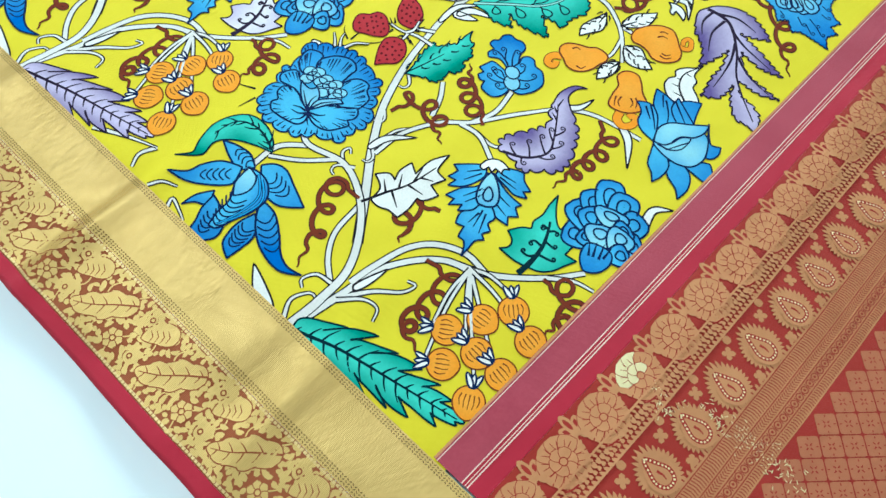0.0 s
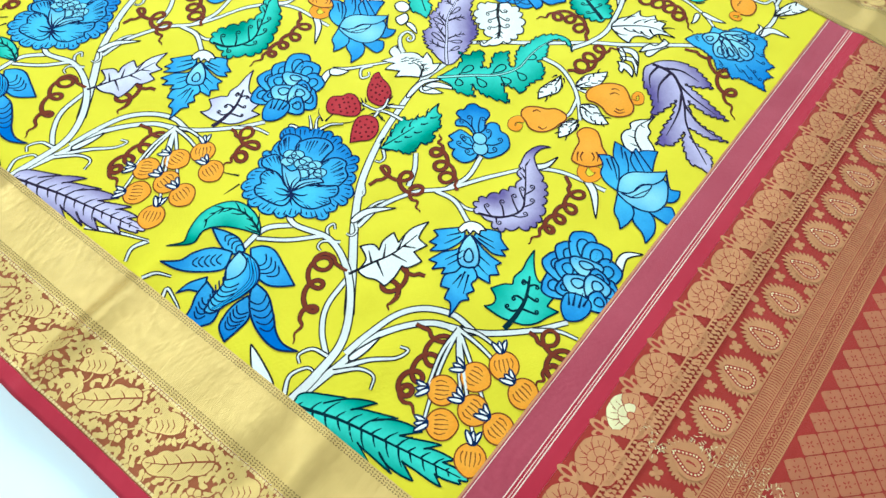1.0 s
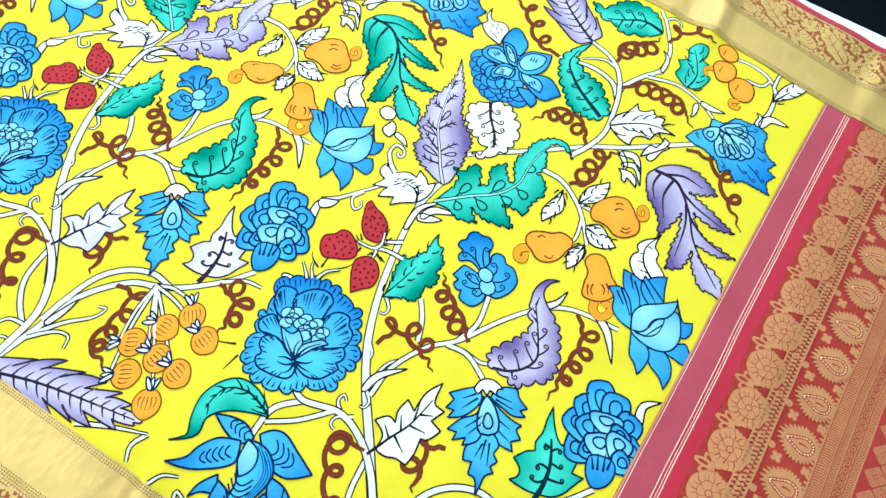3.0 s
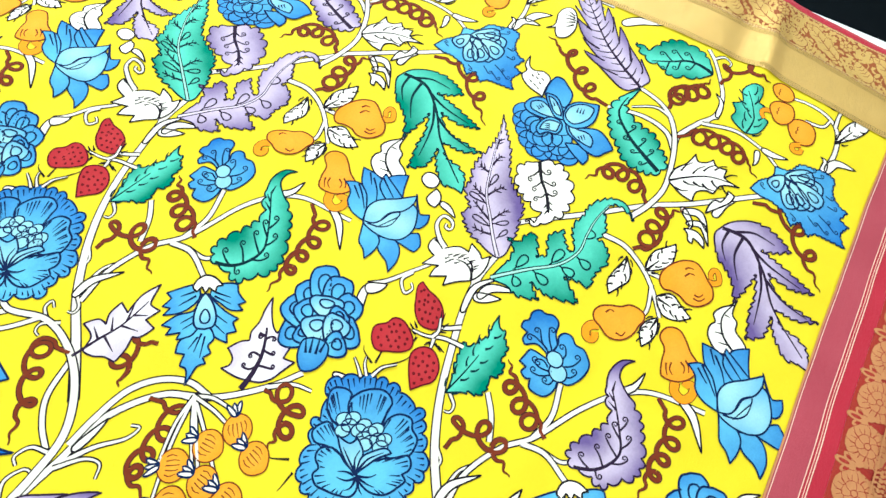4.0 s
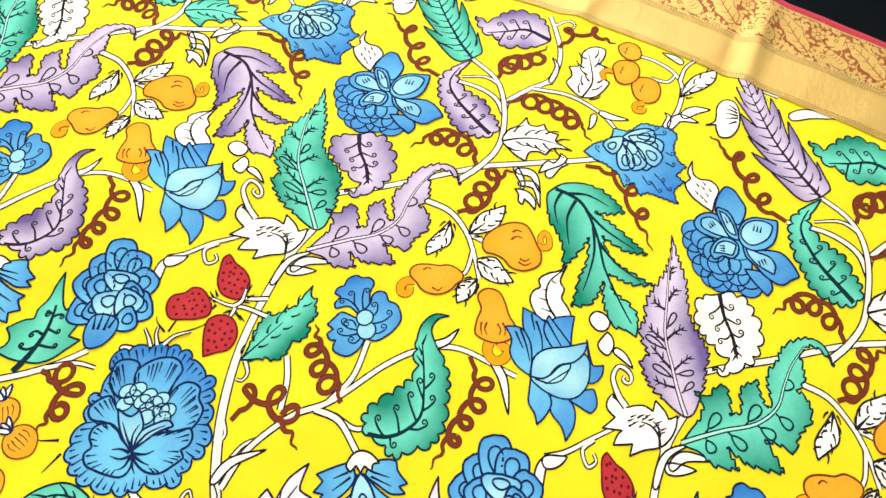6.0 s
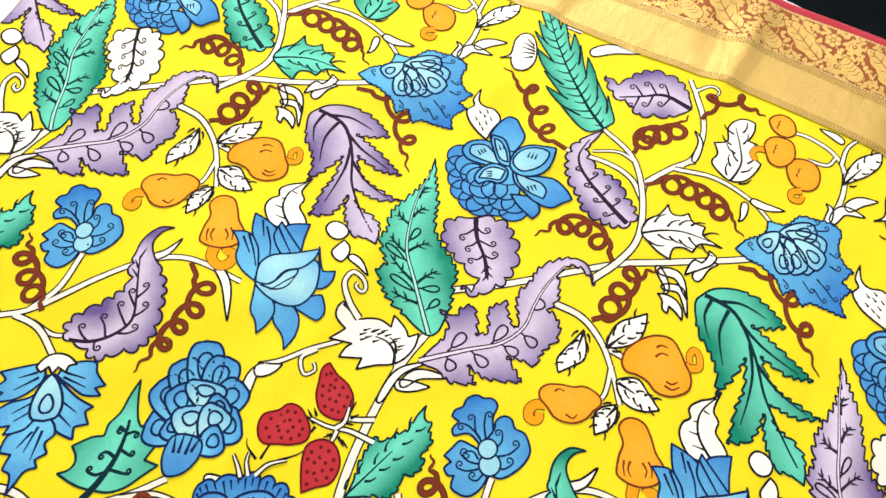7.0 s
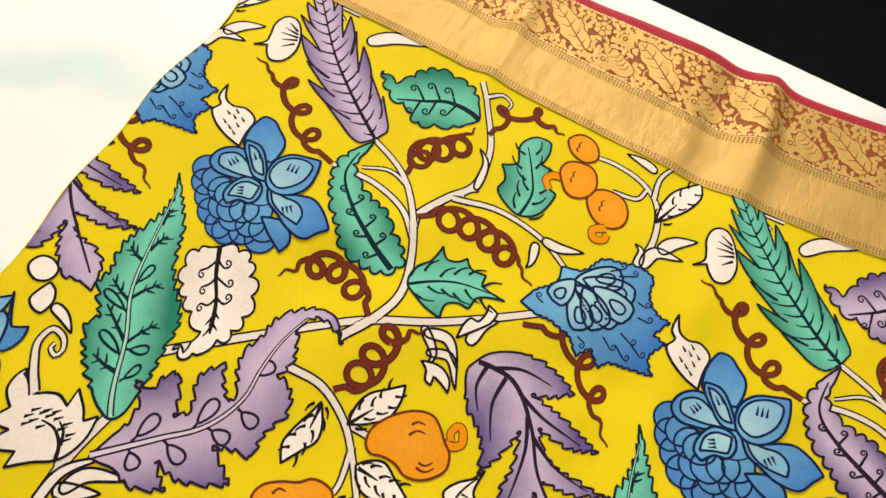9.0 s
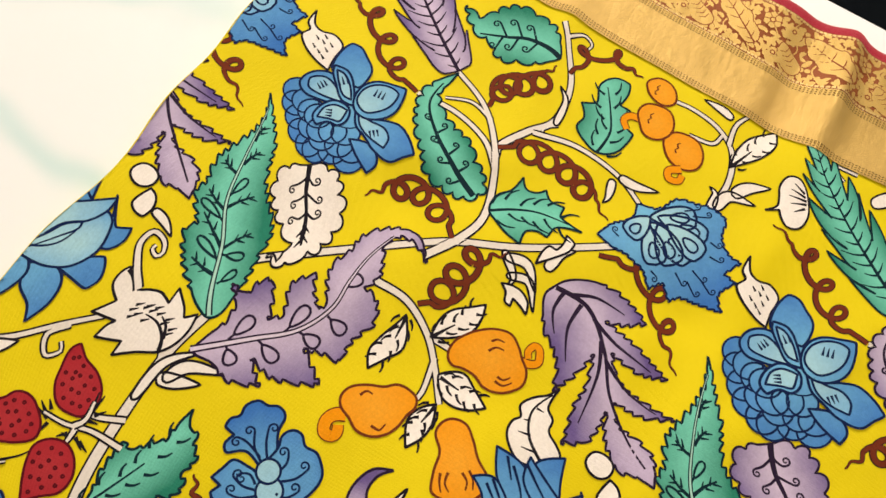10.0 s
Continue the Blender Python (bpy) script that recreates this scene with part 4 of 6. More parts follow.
        d = start("small_leaf", "white white white white")
        shape(d, o, heart=spine, reach=40.0, pale=0.0)
        ink(d, spine[:2], 2.6, 1.0)
        dashes(d, spine, 15.0, 5)
    return out


def peony(d):
    """Full bloom: a frilled outer ring, broad inner petals, a knot of pale stamens."""
    core = [(176, 169)][0]
    rim = [(237, 240), (251, 225), (267, 201), (271, 173), (265, 157), (262, 139), (245, 128), (228, 117), (209, 108), (192, 113), (170, 115), (158, 138), (144, 151), (137, 168), (134, 190), (141, 211), (155, 222), (177, 224), (195, 232), (208, 228)]
    shape(d, rim, "blue", core, 100.0, pale=-0.1, teeth=(17.0, 6.0, "scallop"))
    c = np.array(rim, float).mean(0)
    o = curve(rim, 1.6)
    for i in range(0, len(o), 4):
        k = 0.90 - 0.09 * ((i * 7) % 5) / 4
        ink(d, [c + (o[i] - c) * 0.97, c + (o[i] - c) * k], 1.7, 0.7, "navy")
    for pts, deep in (
            ([(207, 207), (211, 223), (223, 231), (232, 232), (238, 226), (241, 217), (240, 212), (230, 207), (221, 201), (216, 202)], 70),
            ([(220, 200), (232, 210), (243, 207), (255, 197), (261, 182), (255, 171), (245, 171), (232, 169), (222, 167)], 80),
            ([(218, 164), (231, 167), (240, 166), (249, 158), (250, 145), (242, 140), (236, 131), (227, 129), (216, 131), (208, 141), (206, 153)], 85),
            ([(180, 183), (185, 194), (184, 207), (181, 220), (187, 227), (196, 225), (204, 218), (199, 205), (193, 196)], 70),
            ([(175, 167), (187, 166), (198, 157), (209, 142), (217, 131), (212, 125), (204, 124), (198, 128), (194, 122), (184, 126), (173, 133), (168, 144), (169, 156)], 70),
            ([(175, 167), (163, 160), (155, 162), (150, 174), (148, 187), (148, 198), (155, 205), (162, 203), (169, 211), (177, 212), (185, 203), (185, 193), (180, 183)], 70)):
        shape(d, pts, "blue", core, deep * 1.15, pale=-0.15, gain=0.8, width=2.2)
        q = curve(pts, 2.0)
        hub = np.array(core)
        far = np.linalg.norm(q - hub, axis=1)
        for i in np.argsort(-far)[:int(len(q) * 0.6):3]:
            ink(d, [hub + (q[i] - hub) * 0.95, hub + (q[i] - hub) * (0.72 + 0.1 * (i % 3) / 2)], 1.5, 0.5, "navy")
    for x, y in [(205, 201), (213, 198), (215, 206), (221, 198), (214, 187), (221, 185), (210, 179), (218, 176), (224, 172), (211, 171), (216, 166), (219, 160), (205, 175), (211, 160)]:
        disc(d, (x, y), 6.2, "paleblue", "navy", 1.3, 0.8, lambda v: 0.15 + 0 * v[:, 0], 1.5)
        d.level -= 1.1
    d.level += 1.5
    shape(d, [(175, 168), (182, 184), (192, 197), (199, 203), (199, 188), (207, 184), (199, 173), (191, 170)], "paleblue", core, 60.0, "navy")
    shape(d, [(177, 168), (193, 171), (204, 164), (213, 153), (211, 147), (200, 157), (188, 163)], "paleblue", core, 70.0, "navy")
    for q in ([(175, 168), (188, 176), (198, 176)], [(176, 167), (183, 179), (192, 192)], [(178, 168), (194, 165), (208, 154)], [(175, 166), (180, 155), (186, 150)], [(174, 165), (173, 153), (174, 146)], [(173, 166), (166, 173), (164, 183)], [(172, 166), (162, 166), (157, 170)], [(174, 169), (173, 178), (169, 185)], [(172, 164), (165, 158), (162, 153)]):
        ink(d, q, 2.4, 0.7, "navy")
    for q in ([(259, 213), (265, 220), (271, 229)], [(263, 208), (272, 216), (279, 218)], [(266, 203), (279, 198), (290, 186)]):
        stem(d, q, 2.8, 0.8)


def arcs(d, a, b, hw, count, w=1.7):
    """Rows of bows across a petal, from a towards b."""
    a, b = np.array(a, float), np.array(b, float)
    ax = b - a
    nn = np.array([-ax[1], ax[0]]) / np.linalg.norm(ax)
    q = np.linspace(-1, 1, 11)
    for i in range(count):
        p = a + ax * (i + 0.5) / count
        d.line(p + np.outer(q * hw * (0.75 + 0.25 * math.sin(math.pi * (i + 0.7) / count)), nn) + np.outer((1 - q ** 2) * hw * 0.75, ax / np.linalg.norm(ax)), w, key="navy", lift=1.2)


def bell_flower(d):
    heart = [(79, 150)][0]
    for pts, a, b, hw, n in (
            ([(41, 162), (24, 173), (9, 175), (19, 167), (25, 151)], None, None, 0, 0),
            ([(87, 153), (94, 168), (92, 187), (86, 202), (77, 181), (75, 163)], [(86, 156)][0], [(88, 181)][0], 8.0, 4),
            ([(78, 163), (69, 184), (52, 196), (38, 200), (24, 215), (27, 199), (36, 180), (59, 155)], [(67, 163)][0], [(45, 186)][0], 9.0, 5),
            ([(37, 158), (20, 156), (4, 149), (-98, 139), (-3, 127), (8, 121), (26, 128)], [(26, 143)][0], [(5, 137)][0], 10.0, 4),
            ([(93, 150), (103, 142), (107, 130), (99, 106), (89, 81), (73, 101), (72, 117), (82, 137)], [(89, 136)][0], [(87, 108)][0], 13.0, 4),
            ([(51, 111), (34, 116), (19, 115), (9, 111), (1, 95), (18, 93), (32, 93), (45, 101)], [(40, 106)][0], [(16, 103)][0], 11.0, 5),
            ([(66, 117), (54, 111), (38, 95), (28, 73), (26, 46), (37, 27), (34, 44), (39, 59), (52, 76), (65, 98)], [(58, 105)][0], [(38, 69)][0], 13.0, 5)):
        shape(d, pts, "blue", heart, 105.0, pale=0.05, gain=1.0, width=2.2)
        if n:
            arcs(d, a, b, hw * 0.8, n)
    shape(d, [(83, 158), (86, 143), (83, 129), (70, 115), (54, 114), (32, 122), (14, 129), (12, 136), (25, 140), (44, 142), (61, 153)], "blue", [(79, 150), (22, 128)], 30.0, pale=-0.1, width=2.2)
    shape(d, [(83, 157), (80, 143), (69, 136), (58, 137), (50, 143), (62, 154)], "paleblue", [(79, 151)][0], 50.0, "navy")
    arcs(d, [(56, 139)][0], [(23, 132)][0], 12.0, 6)
    for q in ([(84, 144), (66, 123), (43, 123), (18, 131)], [(82, 136), (66, 117), (46, 118), (25, 127)]):
        d.line(curve(q, 1.5, False), 3.6, 2.6, "navy", 1.4)
        d.line(curve(q, 1.5, False), 1.8, 1.2, "paleblue", 2.2)


def lotus(d):
    """Pointed petals round a pale closed bowl."""
    foot = [(408, -140)][0]
    for pts in (
            [(408, -140), (411, -122), (420, -110), (434, -105), (442, -94), (449, -107), (445, -118), (431, -129)],
            [(416, -136), (440, -123), (451, -110), (470, -101), (469, -121), (461, -138), (449, -149)],
            [(455, -142), (467, -133), (475, -133), (488, -151), (471, -155), (455, -161)],
            [(459, -129), (476, -127), (470, -138), (457, -162), (445, -150)],
            [(431, -191), (453, -182), (471, -172), (450, -189), (455, -199), (445, -202), (434, -198)],
            [(406, -180), (422, -192), (428, -201), (414, -213), (405, -211), (405, -194)],
            [(398, -163), (406, -179), (401, -192), (385, -200), (367, -198), (376, -190), (384, -174)],
            [(406, -140), (403, -158), (394, -169), (378, -170), (366, -166), (375, -159), (381, -150), (395, -144)]):
        shape(d, pts, "blue", foot, 95.0, pale=0.0, width=1.9)
    shape(d, [(407, -139), (425, -136), (440, -140), (454, -158), (455, -180), (442, -189), (427, -193), (411, -188), (403, -176), (401, -163), (402, -151)], "paleblue", [(420, -155), (427, -177)], 34.0, "navy", pale=-0.05)
    shape(d, [(408, -139), (426, -133), (439, -137), (455, -157), (469, -174), (457, -175), (444, -170), (433, -159), (420, -155), (412, -150)], "paleblue", [(436, -146)][0], 55.0, "navy", pale=0.0)
    for q in ([(421, -155), (433, -158), (441, -167), (436, -169), (425, -164), (408, -155)], [(408, -144), (411, -158), (420, -167), (434, -169)], [(448, -108), (436, -120), (422, -131)], [(464, -118), (451, -130), (438, -137)], [(443, -105), (431, -119)], [(470, -127), (459, -142), (451, -153)], [(468, -111), (454, -121)]):
        ink(d, q, 1.8, 1.0, "navy")


def cone_flower(d):
    """Rings of eyed teardrops over a cup."""
    for a, b, hw, key in zip(
            [(263, -169), (269, -165), (276, -166), (283, -166), (285, -169), (278, -176), (271, -182), (261, -169), (270, -165), (280, -162), (286, -163), (281, -174), (259, -172), (266, -180), (256, -181)],
            [(253, -129), (287, -117), (312, -123), (337, -133), (335, -158), (323, -184), (296, -203), (264, -144), (292, -133), (299, -147), (309, -156), (304, -180), (285, -156), (297, -181), (278, -197)],
            (15, 16, 15, 16, 16, 15, 16, 12, 14, 0, 19, 12, 17, 15, 13),
            ("blue", "blue", "blue", "blue", "blue", "blue", "blue", "blue", "blue", "", "paleblue", "blue", "paleblue", "paleblue", "blue")):
        if hw:
            drop(d, a, b, hw * 1.02, key)
            d.level -= 0.4
    d.level += 1.0
    cup = [(257, -158), (247, -158), (236, -163), (229, -173), (235, -183), (245, -188), (258, -188), (265, -183), (265, -172)]
    shape(d, cup, "blue", [(269, -165)][0], 70.0, pale=0.25)
    for a, b in zip([(246, -167), (248, -171), (250, -177), (254, -180)], [(258, -160), (265, -165), (269, -172), (270, -180)]):
        ink(d, [a, b], 2.4, 0.9, "navy")


def trefoil(d):
    """Three broad lobed petals with curled veins about two beads."""
    hub = [(366, 32)][0]
    for pts in (
            [(373, 40), (378, 56), (371, 67), (375, 71), (384, 69), (386, 77), (393, 77), (397, 73), (406, 73), (413, 67), (413, 60), (416, 53), (413, 46), (401, 44), (383, 36)],
            [(377, 39), (392, 38), (399, 40), (406, 36), (407, 29), (401, 22), (401, 13), (396, 6), (389, 1), (379, 1), (368, 5), (357, 14), (357, 24)],
            [(365, 31), (369, 40), (370, 49), (369, 60), (361, 63), (352, 66), (350, 58), (343, 61), (339, 55), (341, 50), (332, 48), (330, 39), (332, 31), (341, 25), (352, 24)]):
        shape(d, pts, "blue", hub, 72.0, pale=0.15)
    for q, hand in (([(376, 41), (383, 52), (393, 58)], 1), ([(379, 39), (390, 47), (400, 51)], -1), ([(379, 45), (384, 59), (384, 65)], 1), ([(373, 31), (385, 27), (392, 30)], 1), ([(371, 26), (379, 16), (388, 12)], 1), ([(364, 23), (365, 15), (372, 10)], 1), ([(360, 33), (357, 45), (359, 53)], -1), ([(358, 31), (349, 43), (348, 50)], -1), ([(356, 28), (346, 31), (345, 35)], -1), ([(362, 38), (366, 45), (364, 50)], 1)):
        curl(d, q, 3.6, hand, 2.0, "navy")
    for (x, y), r in zip([(363, 27), (374, 35)], (9.5, 8.5)):
        disc(d, (x, y), r, "paleblue", "navy", tone=lambda v: 0.2 + 0 * v[:, 0], width=1.8)


def tassel_flower(d):
    """Serrated blue lobes hanging from a white cap."""
    top = [(250, -33), (212, -58)]
    for pts in (
            [(255, -21), (245, -9), (232, 4), (229, -4), (217, -1), (219, -10), (209, -8), (218, -21), (230, -28), (244, -30)],
            [(261, -38), (271, -49), (274, -59), (268, -64), (262, -78), (256, -72), (253, -80), (247, -68), (248, -55), (251, -38)],
            [(248, -30), (229, -33), (215, -21), (199, -14), (201, -24), (192, -24), (201, -35), (193, -36), (204, -48), (214, -51)],
            [(251, -35), (246, -51), (243, -66), (243, -81), (237, -78), (230, -87), (223, -79), (215, -85), (214, -71), (218, -58)],
            [(217, -50), (204, -47), (194, -40), (181, -44), (184, -53), (172, -56), (172, -63), (158, -72), (169, -72), (180, -72), (186, -78), (190, -72), (198, -76), (203, -69), (212, -70), (220, -58)]):
        shape(d, pts, "blue", top, 62.0, pale=-0.05)
    for q in ([(246, -22), (235, -12)], [(243, -26), (225, -16)], [(256, -42), (259, -60)], [(252, -43), (253, -65)], [(230, -40), (209, -29)], [(224, -44), (205, -35)], [(236, -50), (233, -73)], [(227, -56), (222, -77)], [(211, -55), (190, -60)], [(210, -60), (188, -69)], [(206, -54), (190, -53)]):
        ink(d, q, 1.9, 0.7, "navy")
    drop(d, top[0], [(216, -55)][0], 12.0, "paleblue")
    shape(d, [(249, -18), (259, -18), (266, -23), (269, -33), (266, -45), (262, -40), (256, -42), (257, -33), (250, -33), (254, -26), (247, -24)], "white", None, 40.0, pale=0.0)


def jagged_flower(d):
    """Pointed dotted sepals behind a spray of pale teardrops."""
    c = [(709, -116)][0]
    shape(d, [(715, -109), (701, -110), (685, -96), (669, -89), (665, -106), (666, -116), (664, -125), (662, -136), (650, -149), (661, -159), (651, -173), (658, -180), (662, -199), (665, -220), (679, -210), (693, -217), (697, -204), (712, -211), (715, -197), (726, -186), (743, -182), (746, -168), (742, -153), (738, -138), (720, -126)],
          "blue", c, 115.0, pale=0.0, teeth=(6.5, 2.2, "saw", (0.02, 0.98)))
    for a, b, hw in zip([(709, -123), (713, -129), (704, -125), (700, -124), (706, -132), (710, -139), (709, -123)], [(729, -159), (717, -175), (691, -172), (672, -146), (680, -160), (700, -179), (683, -112)], (11, 11, 12, 11, 12, 11, 10)):
        drop(d, a, b, hw, "paleblue")
        d.level -= 1.0
    d.level += 1.0
    for q, hand in (([(730, -147), (738, -157)], 1), ([(729, -155), (736, -168)], 1), ([(716, -179), (715, -187)], 1), ([(704, -185), (704, -195)], 1), ([(685, -178), (681, -191)], 1), ([(675, -165), (669, -176)], 1), ([(665, -144), (663, -151)], -1), ([(677, -106), (679, -100)], -1), ([(681, -191), (675, -203)], 1), ([(674, -179), (667, -192)], 1)):
        curl(d, q, 3.0, hand, 1.6, "navy")


def dahlia_flower(d):
    """Double petals and a crowd of round scales about one hub."""
    hub = [(653, 147)][0]
    flat = lambda v: np.clip(0.1 + np.linalg.norm(v - np.array(hub), axis=1) / 105.0, 0, 1)
    for ring, r in (([(641, 197), (629, 192), (618, 183), (607, 174), (600, 161), (599, 152), (607, 137), (608, 120)], 12.5), ([(636, 185), (630, 175), (616, 167), (612, 152), (615, 135), (617, 122)], 12.0), ([(629, 167), (618, 158), (623, 147), (628, 136)], 12.0)):
        for x, y in ring:
            disc(d, (x, y), r, "blue", "navy", 1.1, 0.6, flat, 1.8)
            d.level -= 1.1
        d.level += 1.1
    disc(d, hub, 22.0, "blue", "navy", tone=flat)
    for outer, inner in (
            ([(625, 130), (615, 117), (606, 100), (616, 97), (625, 102), (630, 113)], None),
            ([(676, 181), (692, 185), (709, 181), (710, 172), (704, 162), (695, 151), (681, 149), (673, 151)], None),
            ([(653, 149), (663, 163), (672, 177), (669, 189), (659, 198), (649, 199), (643, 191), (644, 175), (648, 160)], [(653, 155), (663, 169), (666, 182), (658, 193), (650, 190), (649, 175)]),
            ([(655, 145), (670, 154), (682, 168), (681, 181), (676, 180), (665, 170), (654, 156)], [(659, 150), (670, 158), (678, 170), (678, 177), (667, 168), (659, 158)]),
            ([(653, 141), (640, 133), (634, 120), (627, 107), (625, 89), (635, 81), (642, 75), (653, 86), (660, 100), (658, 111), (651, 129)], [(651, 137), (642, 130), (636, 118), (633, 100), (643, 101), (650, 109), (650, 124)]),
            ([(658, 147), (675, 149), (687, 141), (693, 125), (695, 115), (682, 111), (667, 111), (657, 117), (650, 129), (651, 140)], [(661, 145), (674, 146), (684, 139), (689, 126), (687, 118), (673, 117), (662, 123), (655, 133)]),
            ([(650, 146), (651, 161), (642, 169), (626, 171), (621, 164), (629, 156), (631, 146), (640, 142)], [(648, 147), (647, 159), (640, 166), (628, 167), (632, 157), (635, 147)])):
        shape(d, outer, "blue", hub, 95.0, pale=0.1, width=2.2)
        if inner:
            shape(d, inner, "paleblue", hub, 75.0, "navy", pale=0.0)
            a, b = np.array(inner, float).mean(0), np.array(inner, float)[2:4].mean(0)
            side = np.array([-(b - a)[1], (b - a)[0]]) * 0.28
            for o in (-1, 0, 1):
                ink(d, [a + side * o, a + side * o + (b - a) * 0.6], 1.8, 0.6, "navy")


def strawberry(d, pts):
    shape(d, pts, "red", None, 26.0, pale=0.3, gain=0.6, width=1.8)
    o = np.array(pts, float)
    c = o.mean(0)
    q = np.linspace(0, 2 * math.pi, 8)
    for i in range(len(o)):
        for f in ((0.66,) if i % 2 else (0.30, 0.70)):
            p = c + (o[i] - c) * f
            d.line(p + np.stack([np.cos(q), np.sin(q)], 1) * 1.0, 1.5, key="maroon")


def panel_flowers():
    out = []

    def start(name, base):
        d = Drawing(base + 4.0 + 1.3 * (len(out) % 3))
        out.append((name, d))
        return d

    for name, draw in (("peony_flower", peony), ("bell_flower", bell_flower), ("lotus_flower", lotus), ("cone_flower", cone_flower), ("trefoil_flower", trefoil), ("tassel_flower", tassel_flower), ("jagged_flower", jagged_flower), ("dahlia_flower", dahlia_flower)):
        draw(start(name, 6.0))
    d = start("strawberry_stalk", 5.0)
    for q in ([(338, 128), (337, 152), (331, 171), (329, 188)], [(333, 165), (341, 161), (354, 164)], [(333, 163), (326, 162), (319, 162)]):
        stem(d, q, 3.4, 1.6)
    for a, b in zip([(329, 186), (327, 183), (325, 181), (333, 185), (346, 161), (349, 162), (346, 158), (341, 160), (325, 162), (328, 159), (327, 165), (327, 155)], [(334, 195), (329, 194), (316, 182), (338, 191), (361, 161), (361, 166), (353, 153), (343, 152), (325, 169), (323, 150), (321, 170), (324, 146)]):
        ink(d, [a, b], 2.4, 0.8, "ink")
    for pts in ([(373, 204), (378, 201), (373, 190), (370, 176), (362, 165), (350, 161), (341, 165), (338, 173), (338, 184), (347, 195), (358, 200)], [(298, 224), (310, 227), (321, 217), (329, 213), (332, 203), (327, 191), (320, 183), (312, 181), (303, 189), (297, 200), (291, 214)], [(275, 161), (286, 169), (299, 176), (309, 178), (319, 170), (321, 159), (314, 148), (304, 143), (293, 144), (284, 153)]):
        strawberry(start("strawberry", 6.0), pts)
    hang = [(154, -88)][0]
    centres = [(149, -148), (123, -131), (93, -112), (95, -148), (66, -131), (137, -179), (95, -178), (56, -172)]
    caps = [(161, -136), (122, -116), (85, -99), (96, -133), (56, -116), (140, -164), (97, -166), (75, -162)]
    for c in caps:
        d = start("fruit_stalk", 5.0)
        stem(d, [hang, ((hang[0] + c[0]) / 2 + 4, (hang[1] + c[1]) / 2 + 5), c], 3.2, 2.2)
    for c, cap in zip(centres, caps):
        berry(start("berry", 6.0), c, 15.2, math.degrees(math.atan2(cap[1] - c[1], cap[0] - c[0])))
    for pts, ring, w, marks in (
            ([(509, -37), (520, -35), (530, -39), (541, -47), (549, -57), (552, -69), (546, -79), (539, -86), (532, -94), (521, -97), (512, -92), (505, -83), (503, -72), (507, -62), (507, -51), (505, -43)], [(537, -86), (539, -94), (544, -98), (553, -94), (554, -89), (547, -87), (542, -90)], 6.0, ([(538, -59), (542, -62), (543, -68)], [(530, -61), (536, -65), (537, -71)], [(516, -77), (516, -82), (521, -86)], [(512, -77), (512, -84), (518, -89)])),
            ([(469, -32), (472, -24), (471, -14), (465, -6), (460, 6), (453, 16), (445, 19), (438, 16), (433, 6), (428, -3), (429, -14), (435, -23), (445, -29), (455, -31), (463, -34)], [(434, 9), (430, 16), (423, 19), (416, 16), (416, 10), (420, 8), (425, 10)], 9.0, ([(436, -11), (436, -18), (442, -20)], [(451, 7), (456, 4), (456, -1)])),
            ([(456, -56), (468, -60), (472, -73), (465, -83), (455, -92), (444, -106), (434, -105), (423, -97), (417, -85), (417, -72), (431, -67), (445, -65)], [(417, -88), (407, -91), (403, -101), (410, -108), (421, -108), (421, -101), (417, -99)], 9.5, ([(432, -72), (426, -74), (420, -78)], [(435, -77), (427, -78), (423, -83)], [(444, -90), (440, -95), (433, -98)], [(440, -86), (436, -92), (430, -93)]))):
        d = start("pear", 7.0)
        ring_stalk(d, ring, w)
        shape(d, pts, "orange", None, 34.0, pale=0.3, gain=0.6)
        for m in marks:
            ink(d, m, 1.7, 1.0, "rust")
    for pts in ([(832, -69), (843, -77), (844, -89), (838, -97), (826, -100), (818, -92), (818, -83), (822, -75)], [(799, -74), (810, -78), (815, -88), (815, -100), (806, -107), (793, -108), (781, -99), (780, -88), (788, -80)], [(786, -105), (797, -110), (802, -121), (801, -133), (791, -141), (775, -141), (767, -131), (768, -118), (775, -110)]):
        d = start("gourd", 7.0)
        shape(d, pts, "orange", None, 24.0, pale=0.3, gain=0.6)
        c = np.array(pts, float).mean(0)
        for o in (-3.0, 3.0):
            ink(d, [c + (o - 3, 4), c + (o, 6), c + (o + 3, 4)], 1.4, 0.8, "rust")
    for q in ([(793, -81), (790, -70), (783, -66), (776, -72)], [(766, -129), (759, -120), (752, -123), (754, -131), (761, -132)]):
        d = start("gourd_stalk", 7.0)
        ring_stalk(d, q, 6.5)
    d = start("white_flower", 7.0)
    c = [(413, 154)][0]
    shape(d, [(406, 149), (396, 164), (385, 177), (396, 178), (392, 186), (387, 197), (398, 196), (403, 193), (397, 214), (406, 209), (412, 206), (418, 220), (427, 223), (433, 221), (427, 208), (426, 200), (431, 192), (435, 182), (434, 170), (445, 173), (439, 157), (434, 151), (441, 144), (429, 141), (416, 143)],
          "white", c, 90.0, pale=0.0)
    stem(d, [(426, 200), (435, 216), (449, 230), (462, 229), (461, 217), (454, 210), (449, 212), (451, 219), (455, 219)], 5.0, 2.0)
    for q in ([(406, 150), (414, 154), (420, 165), (419, 178)], [(414, 153), (422, 158), (425, 166)], [(431, 220), (428, 207), (425, 199)]):
        ink(d, q, 2.6, 1.0, "ink")
